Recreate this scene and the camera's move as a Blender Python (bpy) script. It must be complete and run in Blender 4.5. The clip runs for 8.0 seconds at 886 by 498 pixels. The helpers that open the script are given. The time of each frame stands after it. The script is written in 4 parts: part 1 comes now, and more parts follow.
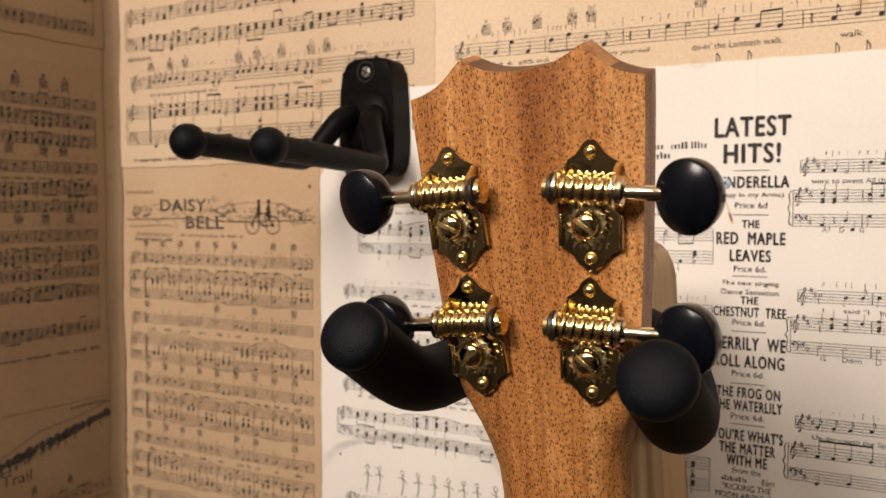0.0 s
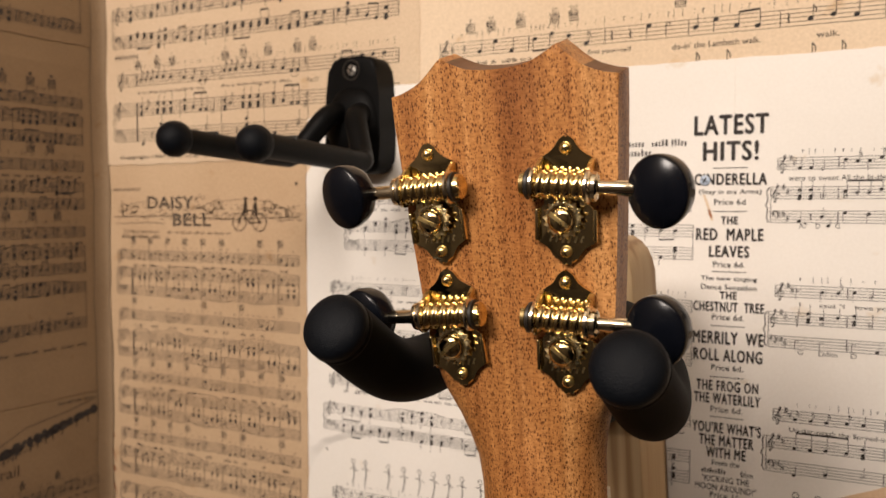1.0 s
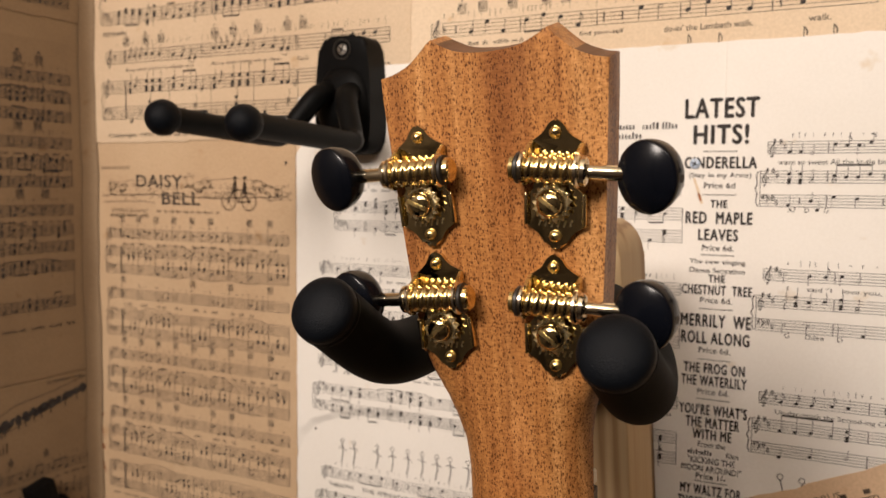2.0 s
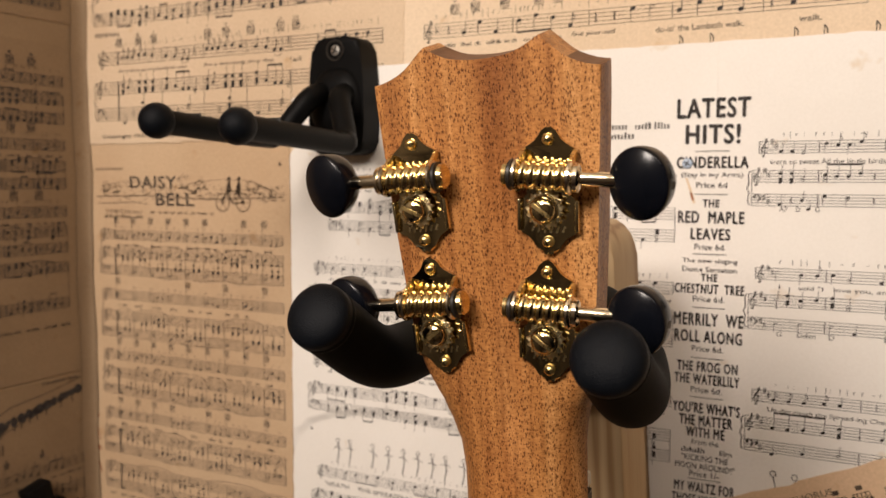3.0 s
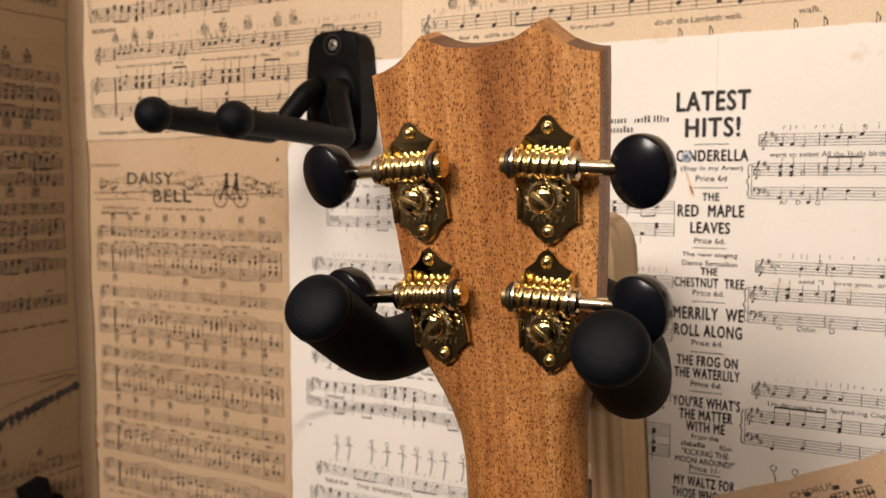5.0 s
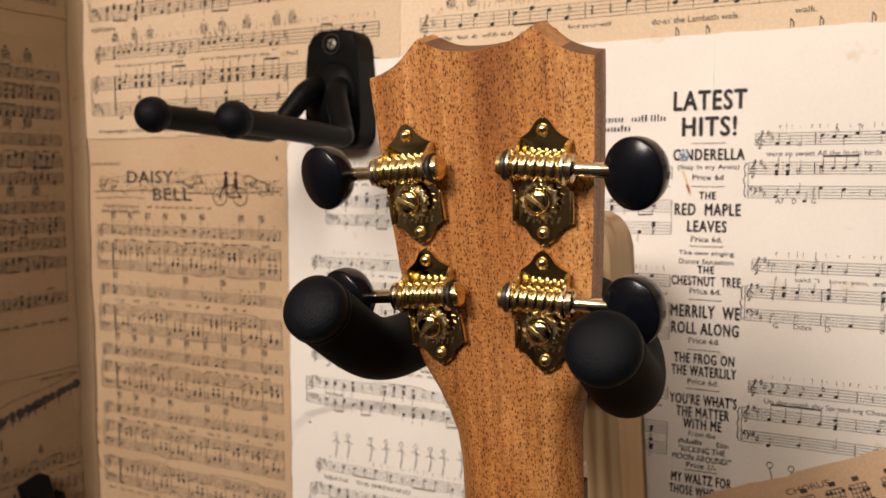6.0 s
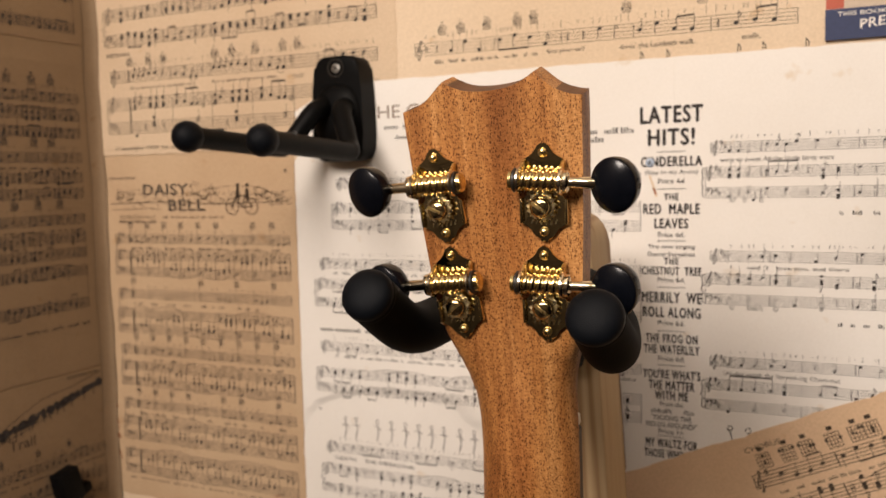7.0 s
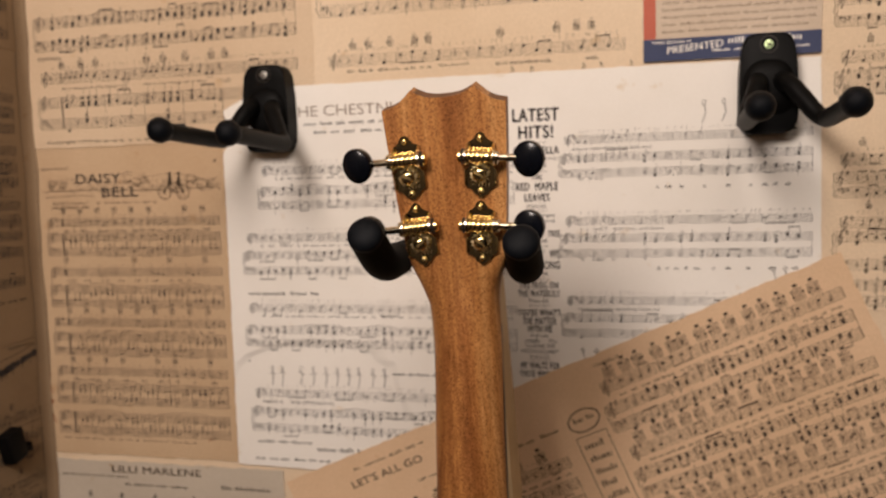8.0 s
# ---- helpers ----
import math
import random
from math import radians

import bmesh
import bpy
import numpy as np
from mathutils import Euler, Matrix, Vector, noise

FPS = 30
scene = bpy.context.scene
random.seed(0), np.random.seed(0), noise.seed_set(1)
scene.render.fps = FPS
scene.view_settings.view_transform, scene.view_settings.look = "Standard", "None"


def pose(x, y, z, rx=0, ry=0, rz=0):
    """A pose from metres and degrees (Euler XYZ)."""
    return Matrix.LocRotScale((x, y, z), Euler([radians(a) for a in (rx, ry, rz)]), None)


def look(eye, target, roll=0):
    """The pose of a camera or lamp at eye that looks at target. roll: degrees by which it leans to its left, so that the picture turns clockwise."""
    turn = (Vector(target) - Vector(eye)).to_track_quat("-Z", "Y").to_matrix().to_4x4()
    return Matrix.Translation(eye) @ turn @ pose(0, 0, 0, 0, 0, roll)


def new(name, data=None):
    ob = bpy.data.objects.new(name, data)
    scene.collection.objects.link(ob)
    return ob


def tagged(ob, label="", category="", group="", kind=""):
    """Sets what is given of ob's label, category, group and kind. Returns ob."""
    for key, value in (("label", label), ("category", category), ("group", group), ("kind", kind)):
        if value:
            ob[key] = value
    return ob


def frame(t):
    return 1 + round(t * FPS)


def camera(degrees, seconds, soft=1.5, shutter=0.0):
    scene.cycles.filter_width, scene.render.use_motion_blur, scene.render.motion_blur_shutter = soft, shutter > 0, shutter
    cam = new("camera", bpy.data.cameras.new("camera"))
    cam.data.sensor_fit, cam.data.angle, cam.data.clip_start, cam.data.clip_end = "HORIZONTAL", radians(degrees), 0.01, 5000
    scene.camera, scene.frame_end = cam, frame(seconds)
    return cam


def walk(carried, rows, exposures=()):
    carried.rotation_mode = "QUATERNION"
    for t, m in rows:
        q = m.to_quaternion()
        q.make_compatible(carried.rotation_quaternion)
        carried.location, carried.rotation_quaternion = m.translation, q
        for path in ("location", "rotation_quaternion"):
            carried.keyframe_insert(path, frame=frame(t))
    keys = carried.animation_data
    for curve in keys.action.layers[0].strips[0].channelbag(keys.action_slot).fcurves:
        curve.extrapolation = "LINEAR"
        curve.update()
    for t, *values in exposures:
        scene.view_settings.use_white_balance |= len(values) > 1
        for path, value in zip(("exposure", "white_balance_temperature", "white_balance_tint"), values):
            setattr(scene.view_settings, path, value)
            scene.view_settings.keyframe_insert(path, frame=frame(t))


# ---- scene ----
cam = camera(53.9, 8.0)
PATH = [
    (0, (0.529, -0.447, 1.5), (-0.452, 1.293, 1.403), 0.0),
    (0.5, (0.535, -0.449, 1.501), (-0.44, 1.295, 1.405), -0.2),
    (1, (0.534, -0.451, 1.499), (-0.425, 1.301, 1.399), -0.0),
    (1.5, (0.534, -0.45, 1.499), (-0.412, 1.307, 1.372), 0.5),
    (3, (0.535, -0.452, 1.503), (-0.391, 1.313, 1.345), 0.1),
    (3.5, (0.535, -0.451, 1.501), (-0.39, 1.316, 1.353), 0.0),
    (4, (0.536, -0.451, 1.502), (-0.388, 1.317, 1.355), -0.1),
    (4.5, (0.534, -0.45, 1.5), (-0.389, 1.317, 1.346), -0.0),
    (6, (0.536, -0.452, 1.502), (-0.387, 1.314, 1.333), -0.1),
    (6.5, (0.542, -0.462, 1.502), (-0.379, 1.305, 1.329), -0.2),
    (7, (0.549, -0.516, 1.506), (-0.311, 1.283, 1.341), -1.3),
    (7.5, (0.554, -0.604, 1.499), (-0.114, 1.274, 1.334), -2.4),
    (8, (0.541, -0.67, 1.496), (0.061, 1.264, 1.325), -1.7),
]
cam.data.dof.use_dof, cam.data.dof.focus_distance, cam.data.dof.aperture_fstop = True, 0.262, 23.5
EXPOSURES = ((0.0, 0.0, 6500, 10), (6.5, 0.0, 6500, 10), (7.0, -0.07, 6550, 10.5), (7.5, -0.2, 6650, 11.5), (8.0, -0.32, 6600, 13))
walk(cam, [(t, look(e, g, r)) for t, e, g, r in PATH], EXPOSURES)


# ---- world and light ----
world = bpy.data.worlds.new("world")
scene.world = world
world.use_nodes = True
world.node_tree.nodes["Background"].inputs[0].default_value = (1.0, 0.8, 0.6, 1)
world.node_tree.nodes["Background"].inputs[1].default_value = 0.02


def lamp(name, where, watts, radius, colour):
    data = bpy.data.lights.new(name, "POINT")
    data.energy, data.shadow_soft_size, data.color = watts, radius, colour
    ob = new(name, data)
    ob.location = where
    return ob


for place, watts in (((0.31, -1.02, 1.92), 40.5), ((0.68, -1.15, 2.15), 11.0), ((1.00, -0.90, 2.15), 4.0)):
    lamp("ceiling_bulb", place, watts, 0.15, (1.0, 0.877, 0.78))


# ---- materials ----
def material(name, base, rough=0.6, metal=0.0, spec=0.5):
    m = bpy.data.materials.new(name)
    m.use_nodes = True
    b = m.node_tree.nodes["Principled BSDF"]
    b.inputs["Base Color"].default_value = (*base, 1)
    b.inputs["Roughness"].default_value = rough
    b.inputs["Metallic"].default_value = metal
    b.inputs["Specular IOR Level"].default_value = spec
    return m, m.node_tree, b


def node(tree, kind, **values):
    n = tree.nodes.new(kind)
    for k, v in values.items():
        n.inputs[k].default_value = v
    return n


def ramp(tree, source, stops):
    r = tree.nodes.new("ShaderNodeValToRGB")
    while len(r.color_ramp.elements) < len(stops):
        r.color_ramp.elements.new(0.5)
    for e, (p, c) in zip(r.color_ramp.elements, stops):
        e.position, e.color = p, (*c, 1)
    tree.links.new(source, r.inputs[0])
    return r.outputs[0]


def mixed(tree, mode, factor, a, b):
    n = tree.nodes.new("ShaderNodeMix")
    n.data_type, n.blend_type = "RGBA", mode
    for value, slot in ((factor, n.inputs[0]), (a, n.inputs[6]), (b, n.inputs[7])):
        if isinstance(value, bpy.types.NodeSocket):
            tree.links.new(value, slot)
        elif isinstance(value, (int, float)):
            slot.default_value = value
        else:
            slot.default_value = (*value, 1)
    return n.outputs[2]


def bumped(tree, shader, height, strength, distance, normal=None):
    n = node(tree, "ShaderNodeBump", Strength=strength, Distance=distance)
    tree.links.new(height, n.inputs["Height"])
    if normal:
        tree.links.new(normal, n.inputs["Normal"])
    tree.links.new(n.outputs[0], shader.inputs["Normal"])
    return n.outputs[0]


def coords(tree, scale=(1, 1, 1)):
    c = tree.nodes.new("ShaderNodeTexCoord")
    m = tree.nodes.new("ShaderNodeMapping")
    m.inputs["Scale"].default_value = scale
    tree.links.new(c.outputs["Object"], m.inputs["Vector"])
    return m.outputs[0]


def noise_of(tree, vector, scale, detail=4.0, rough=0.55):
    n = node(tree, "ShaderNodeTexNoise", Scale=scale, Detail=detail, Roughness=rough)
    tree.links.new(vector, n.inputs["Vector"])
    return n.outputs["Fac"]


def paper(name, light, dark, wrinkle=0.25, arc=None, grain=1.0):
    """Old paper: blotches, fine fibre, foxing spots and shallow creases."""
    m, t, b = material(name, light, 0.75, 0.0, 0.25)
    v = coords(t)
    blotch = ramp(t, noise_of(t, v, 9, 5), ((0.3, dark), (0.68, light)))
    fibre = ramp(t, noise_of(t, v, 700, 3), ((0.25, tuple(1 - grain * k for k in (0.14, 0.15, 0.17))), (0.7, (1, 1, 1))))
    fox = ramp(t, noise_of(t, v, 55, 3), ((0.24, (0.80, 0.66, 0.48)), (0.33, (1, 1, 1))))
    c = mixed(t, "MULTIPLY", 1.0, blotch, fibre)
    c = mixed(t, "MULTIPLY", 0.6, c, fox)
    t.links.new(c, b.inputs["Base Color"])
    first = bumped(t, b, noise_of(t, v, 420, 4), 0.06 * grain, 0.0004)
    crease = t.nodes.new("ShaderNodeTexNoise")
    crease.noise_type = "RIDGED_MULTIFRACTAL"
    crease.inputs["Scale"].default_value, crease.inputs["Detail"].default_value = 6.0, 2.0
    t.links.new(v, crease.inputs["Vector"])
    second = bumped(t, b, crease.outputs["Fac"], wrinkle, 0.004, first)
    if arc:
        # a long curved fold: height by the distance from a circle
        where = t.nodes.new("ShaderNodeTexCoord")
        far = t.nodes.new("ShaderNodeVectorMath")
        far.operation, far.inputs[1].default_value = "DISTANCE", (arc[0], arc[1], 0.0)
        t.links.new(where.outputs["Object"], far.inputs[0])
        soft = node(t, "ShaderNodeMapRange")
        soft.interpolation_type = "SMOOTHSTEP"
        for k, value in (("From Min", arc[2] - 0.006), ("From Max", arc[2] + 0.003), ("To Min", 0.0), ("To Max", 1.0)):
            soft.inputs[k].default_value = value
        stray = t.nodes.new("ShaderNodeMath")
        stray.operation = "MULTIPLY_ADD"
        t.links.new(noise_of(t, v, 14, 3), stray.inputs[0])
        stray.inputs[1].default_value = 0.05
        t.links.new(far.outputs["Value"], stray.inputs[2])
        t.links.new(stray.outputs[0], soft.inputs["Value"])
        bumped(t, b, soft.outputs[0], 0.50, 0.004, second)
    return m


TAN = paper("tan_paper", (0.60, 0.435, 0.28), (0.52, 0.36, 0.22))
PALE = paper("pale_tan_paper", (0.79, 0.635, 0.465), (0.72, 0.56, 0.39))
WHITE = paper("white_paper", (0.87, 0.835, 0.785), (0.81, 0.77, 0.71), 0.45, (0.262, 1.270, 0.120), 0.3)
# pale tan made darker, so the colour carries the dimness near the corner
CORNER_DIM = paper("dimmed_tan_paper", (0.70, 0.545, 0.385), (0.62, 0.465, 0.315))
GREYED = paper("greyed_paper", (0.58, 0.51, 0.42), (0.50, 0.43, 0.35))
SLANT = paper("ochre_paper", (0.77, 0.55, 0.365), (0.68, 0.47, 0.295))
# side wall paper: the wall's weak light is put into this dark brown
SIDE_SHADED = paper("shaded_side_paper", (0.275, 0.187, 0.108), (0.22, 0.145, 0.082))
# corner strip: its brown holds the shade of the wall corner
CURL = paper("shaded_corner_paper", (0.27, 0.187, 0.112), (0.215, 0.145, 0.085))
COVER = paper("greyish_cover_paper", (0.64, 0.53, 0.42), (0.57, 0.46, 0.355))
BLUE = paper("blue_print", (0.065, 0.08, 0.155), (0.05, 0.062, 0.125), 0.1)
RED = paper("red_print", (0.55, 0.15, 0.10), (0.46, 0.12, 0.08), 0.1)
# for walls out of view: dark, to hold down fill light and reflections
UNSEEN_DARK = paper("unseen_wall_dark", (0.085, 0.068, 0.052), (0.065, 0.052, 0.04), 0.1)
CEILING = paper("ceiling_paint", (0.40, 0.36, 0.30), (0.36, 0.32, 0.26), 0.1)


def ink(name, base):
    m, t, b = material(name, base, 0.7, 0.0, 0.2)
    v = coords(t)
    worn = ramp(t, noise_of(t, v, 260, 3), ((0.3, base), (0.75, tuple(min(1, k * 2.2 + 0.02) for k in base))))
    t.links.new(worn, b.inputs["Base Color"])
    return m


INK = ink("black_ink", (0.022, 0.018, 0.016))
FADED = ink("faded_ink", (0.042, 0.028, 0.018))
RUST = ink("rust_stain", (0.20, 0.085, 0.04))
GREY = ink("grey_ink", (0.16, 0.12, 0.09))


def mahogany():
    m, t, b = material("mahogany", (0.3, 0.12, 0.04), 0.42, 0.0, 0.16)
    broad = coords(t, (1, 0.03, 1))
    v = coords(t, (1, 0.06, 1))
    fleck = coords(t, (1, 0.42, 1))
    band = ramp(t, noise_of(t, broad, 60, 3, 0.55), ((0.38, (0.245, 0.096, 0.030)), (0.50, (0.395, 0.176, 0.056)), (0.62, (0.50, 0.252, 0.092))))
    streak = ramp(t, noise_of(t, v, 620, 3), ((0.3, (0.66, 0.60, 0.55)), (0.65, (1.10, 1.09, 1.07))))
    # cross-fire: short slanting strokes, their sheen painted into the base colour
    tilted = t.nodes.new("ShaderNodeMapping")
    tilted.inputs["Rotation"].default_value = (0, 0, radians(32))
    tilted.inputs["Scale"].default_value = (0.30, 1.0, 1.0)
    t.links.new(coords(t), tilted.inputs["Vector"])
    shimmer = ramp(t, noise_of(t, tilted.outputs[0], 1500, 2, 0.6), ((0.32, (0.74, 0.69, 0.62)), (0.66, (1.20, 1.22, 1.24))))
    # pores: short dark dashes along the grain, in two sizes
    cells = []
    for scale, reach in ((1550, 0.350), (2400, 0.320)):
        cell = node(t, "ShaderNodeTexVoronoi", Scale=scale, Randomness=1.0)
        t.links.new(fleck, cell.inputs["Vector"])
        cells.append((cell.outputs["Distance"], reach))
    small = cells[0][0]
    big = ramp(t, small, ((cells[0][1] - 0.10, (0.15, 0.065, 0.03)), (cells[0][1], (1, 1, 1))))
    pore = ramp(t, cells[1][0], ((cells[1][1] - 0.10, (0.20, 0.10, 0.055)), (cells[1][1], (1, 1, 1))))
    c = mixed(t, "MULTIPLY", 0.8, band, streak)
    c = mixed(t, "MULTIPLY", 0.85, c, shimmer)
    # a darker, redder strip of heartwood runs along the middle
    apart = t.nodes.new("ShaderNodeSeparateXYZ")
    place = t.nodes.new("ShaderNodeTexCoord")
    t.links.new(place.outputs["Object"], apart.inputs[0])
    sway = t.nodes.new("ShaderNodeMath")
    sway.operation = "MULTIPLY_ADD"
    t.links.new(noise_of(t, broad, 90, 3), sway.inputs[0])
    sway.inputs[1].default_value = 0.016
    t.links.new(apart.outputs[0], sway.inputs[2])
    heart = ramp(t, sway.outputs[0], ((0.0, (1, 1, 1)), (0.0045, (1, 1, 1)), (0.0075, (0.66, 0.56, 0.50)), (0.0105, (0.74, 0.64, 0.58)), (0.0150, (1, 1, 1))))
    c = mixed(t, "MULTIPLY", 0.75, c, heart)
    c = mixed(t, "MULTIPLY", 0.75, c, pore)
    c = mixed(t, "MULTIPLY", 0.82, c, big)
    t.links.new(c, b.inputs["Base Color"])
    first = bumped(t, b, small, 0.18, 0.0004)
    bumped(t, b, noise_of(t, v, 300, 2), 0.10, 0.0006, first)
    return m


def pine():
    m, t, b = material("pine", (0.6, 0.42, 0.24), 0.6, 0.0, 0.3)
    v = coords(t, (1, 1, 0.05))
    w = t.nodes.new("ShaderNodeTexWave")
    w.wave_type, w.bands_direction = "BANDS", "X"
    for k, value in (("Scale", 42.0), ("Distortion", 6.0), ("Detail", 3.0), ("Detail Scale", 1.6)):
        w.inputs[k].default_value = value
    t.links.new(v, w.inputs["Vector"])
    grain = ramp(t, w.outputs["Fac"], ((0.0, (0.50, 0.36, 0.205)), (0.6, (0.44, 0.30, 0.16)), (1.0, (0.31, 0.19, 0.095))))
    fine = ramp(t, noise_of(t, v, 700, 3), ((0.3, (0.86, 0.84, 0.8)), (0.7, (1, 1, 1))))
    t.links.new(mixed(t, "MULTIPLY", 0.8, grain, fine), b.inputs["Base Color"])
    bumped(t, b, noise_of(t, v, 500, 3), 0.15, 0.0004)
    return m


def worn_metal(name, base, rough):
    m, t, b = material(name, base, rough, 1.0)
    v = coords(t)
    r = t.nodes.new("ShaderNodeMapRange")
    for k, value in (("From Min", 0.3), ("From Max", 0.7), ("To Min", rough * 0.75), ("To Max", rough * 1.5)):
        r.inputs[k].default_value = value
    t.links.new(noise_of(t, v, 300, 4), r.inputs["Value"])
    t.links.new(r.outputs[0], b.inputs["Roughness"])
    t.links.new(ramp(t, noise_of(t, v, 140, 3), ((0.3, tuple(k * 0.82 for k in base)), (0.7, base))), b.inputs["Base Color"])
    return m


def foam(name, base, rough, grain, spec=0.35, relief=0.22):
    m, t, b = material(name, base, rough, 0.0, spec)
    v = coords(t)
    t.links.new(ramp(t, noise_of(t, v, 160, 4), ((0.3, tuple(k * 0.75 for k in base)), (0.7, tuple(k * 1.25 for k in base)))), b.inputs["Base Color"])
    bumped(t, b, noise_of(t, v, grain, 3), relief, 0.0003)
    return m


MAHOGANY, PINE = mahogany(), pine()
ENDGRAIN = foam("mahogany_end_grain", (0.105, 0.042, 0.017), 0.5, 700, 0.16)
GOLD = worn_metal("gold_plate", (0.92, 0.72, 0.35), 0.15)
# screw metal with a green reflection put into its colour
GREEN_GLINT = worn_metal("green_reflection_screw", (0.70, 0.88, 0.50), 0.45)
BRASS = worn_metal("antique_gold", (0.72, 0.59, 0.33), 0.06)
PALEGOLD = worn_metal("pale_gold", (0.84, 0.74, 0.56), 0.12)
TOOTHGOLD = worn_metal("cut_gold", (0.86, 0.70, 0.40), 0.24)
SCREWGOLD = worn_metal("yellow_gold_screw", (0.84, 0.64, 0.28), 0.24)
STEEL = worn_metal("zinc_screw", (0.62, 0.60, 0.56), 0.3)
FOAM = foam("black_foam", (0.0024, 0.0025, 0.0028), 0.66, 1300, 0.045)
CAPFOAM = foam("grainy_black_foam", (0.0026, 0.0034, 0.0050), 0.48, 2600, 0.10, 0.7)
PLASTIC = foam("black_plastic", (0.0026, 0.0026, 0.0027), 0.50, 900, 0.095)
BUTTON = foam("black_button", (0.0028, 0.0034, 0.0054), 0.22, 60, 0.25)
RUBBER = foam("dark_ring", (0.02, 0.016, 0.012), 0.4, 400)
ROSEWOOD = foam("dark_fretboard", (0.035, 0.02, 0.013), 0.45, 500)
BONE, _, _ = material("bone_nut", (0.70, 0.64, 0.52), 0.4)
PINBLUE = foam("pale_blue_screw", (0.42, 0.50, 0.62), 0.3, 300)


# ---- helpers for meshes ----
def link_mesh(name, me, mat, parent=None, label="", smooth=False):
    me.materials.append(mat)
    if smooth:
        for p in me.polygons:
            p.use_smooth = True
        me.set_sharp_from_angle(angle=radians(38))
    ob = new(name, me)
    if parent:
        ob.parent = parent
    return tagged(ob, label)


def part(name, bm, mat, parent=None, label="", smooth=True):
    """Links a bmesh as one mesh object under a thing or a part."""
    me = bpy.data.meshes.new(name)
    bmesh.ops.recalc_face_normals(bm, faces=bm.faces[:])
    bm.to_mesh(me)
    bm.free()
    return link_mesh(name, me, mat, parent, label, smooth)


def ring_loft(bm, rings, cap=True):
    """Skins a list of rings of points, each with as many points as the next."""
    loops = [[bm.verts.new(p) for p in r] for r in rings]
    n = len(loops[0])
    for a, b in zip(loops, loops[1:]):
        for i in range(n):
            bm.faces.new((a[i], a[(i + 1) % n], b[(i + 1) % n], b[i]))
    if cap:
        bm.faces.new(list(reversed(loops[0])))
        bm.faces.new(loops[-1])
    return bm


def lathe(profile, axis="z", seg=32, bm=None, at=(0, 0, 0), squash=(1, 1)):
    """A turned body: profile rows of (along, radius)."""
    bm = bm or bmesh.new()
    rings = []
    for h, r in profile:
        ring = []
        for i in range(seg):
            a = 2 * math.pi * i / seg
            p, q = r * math.cos(a) * squash[0], r * math.sin(a) * squash[1]
            ring.append(Vector(at) + Vector({"z": (p, q, h), "x": (h, p, q), "y": (q, h, p)}[axis]))
        rings.append(ring)
    return ring_loft(bm, rings)


def smooth_path(points, steps=10):
    """A Catmull-Rom line through the points."""
    p = [Vector(points[0]) * 2 - Vector(points[1])] + [Vector(k) for k in points] + [Vector(points[-1]) * 2 - Vector(points[-2])]
    out = []
    for i in range(1, len(p) - 2):
        for s in range(steps):
            t = s / steps
            out.append(0.5 * (2 * p[i] + (p[i + 1] - p[i - 1]) * t + (2 * p[i - 1] - 5 * p[i] + 4 * p[i + 1] - p[i + 2]) * t * t
                              + (3 * p[i] - p[i - 1] - 3 * p[i + 1] + p[i + 2]) * t ** 3))
    return out + [p[-2]]


def tube(points, radius, seg=24, steps=10, bm=None, dome=0):
    """A round bar along a smooth line; radius is a number or a function of 0..1. dome: rounds the far end off."""
    bm = bm or bmesh.new()
    line = smooth_path(points, steps)
    reach = radius if callable(radius) else (lambda s: radius)
    side, rings = None, []
    stations = [(q, reach(i / (len(line) - 1)), (line[min(i + 1, len(line) - 1)] - line[max(i - 1, 0)]).normalized()) for i, q in enumerate(line)]
    if dome:
        q, r, d = stations[-1]
        stations += [(q + d * r * dome * math.sin(a), r * math.cos(a), d) for a in (0.25, 0.5, 0.75, 1.0, 1.2, 1.38, 1.5)]
    for q, r, d in stations:
        side = (side - d * side.dot(d)).normalized() if side else d.orthogonal().normalized()
        other = d.cross(side)
        rings.append([q + (side * math.cos(2 * math.pi * k / seg) + other * math.sin(2 * math.pi * k / seg)) * r for k in range(seg)])
    return ring_loft(bm, rings)


def slab(outline, low, high, bevel=0.0, segments=2, keep=None):
    """An outline in x, y stood up from z low to high, its rims rounded except where keep says so."""
    bm = bmesh.new()
    a = [bm.verts.new((x, y, low)) for x, y in outline]
    b = [bm.verts.new((x, y, high)) for x, y in outline]
    n = len(a)
    bm.faces.new(list(reversed(a)))
    bm.faces.new(b)
    for i in range(n):
        bm.faces.new((a[i], a[(i + 1) % n], b[(i + 1) % n], b[i]))
    if bevel:
        rims = [e for e in bm.edges if abs(e.verts[0].co.z - e.verts[1].co.z) < 1e-9 and not (keep and keep(e))]
        bmesh.ops.bevel(bm, geom=rims, offset=bevel, segments=segments, profile=0.5, affect="EDGES", clamp_overlap=True)
    return bm


def box(lo, hi, bevel=0.0, segments=2):
    bm = bmesh.new()
    bmesh.ops.create_cube(bm, size=1)
    for v in bm.verts:
        v.co = [lo[i] + (v.co[i] + 0.5) * (hi[i] - lo[i]) for i in range(3)]
    if bevel:
        bmesh.ops.bevel(bm, geom=bm.edges[:], offset=bevel, segments=segments, profile=0.5, affect="EDGES")
    return bm


# ---- room ----
def wall(name, lo, hi, mat, label, category):
    return tagged(part(name, box(lo, hi), mat, None, "", False), label, category, "", "structure")


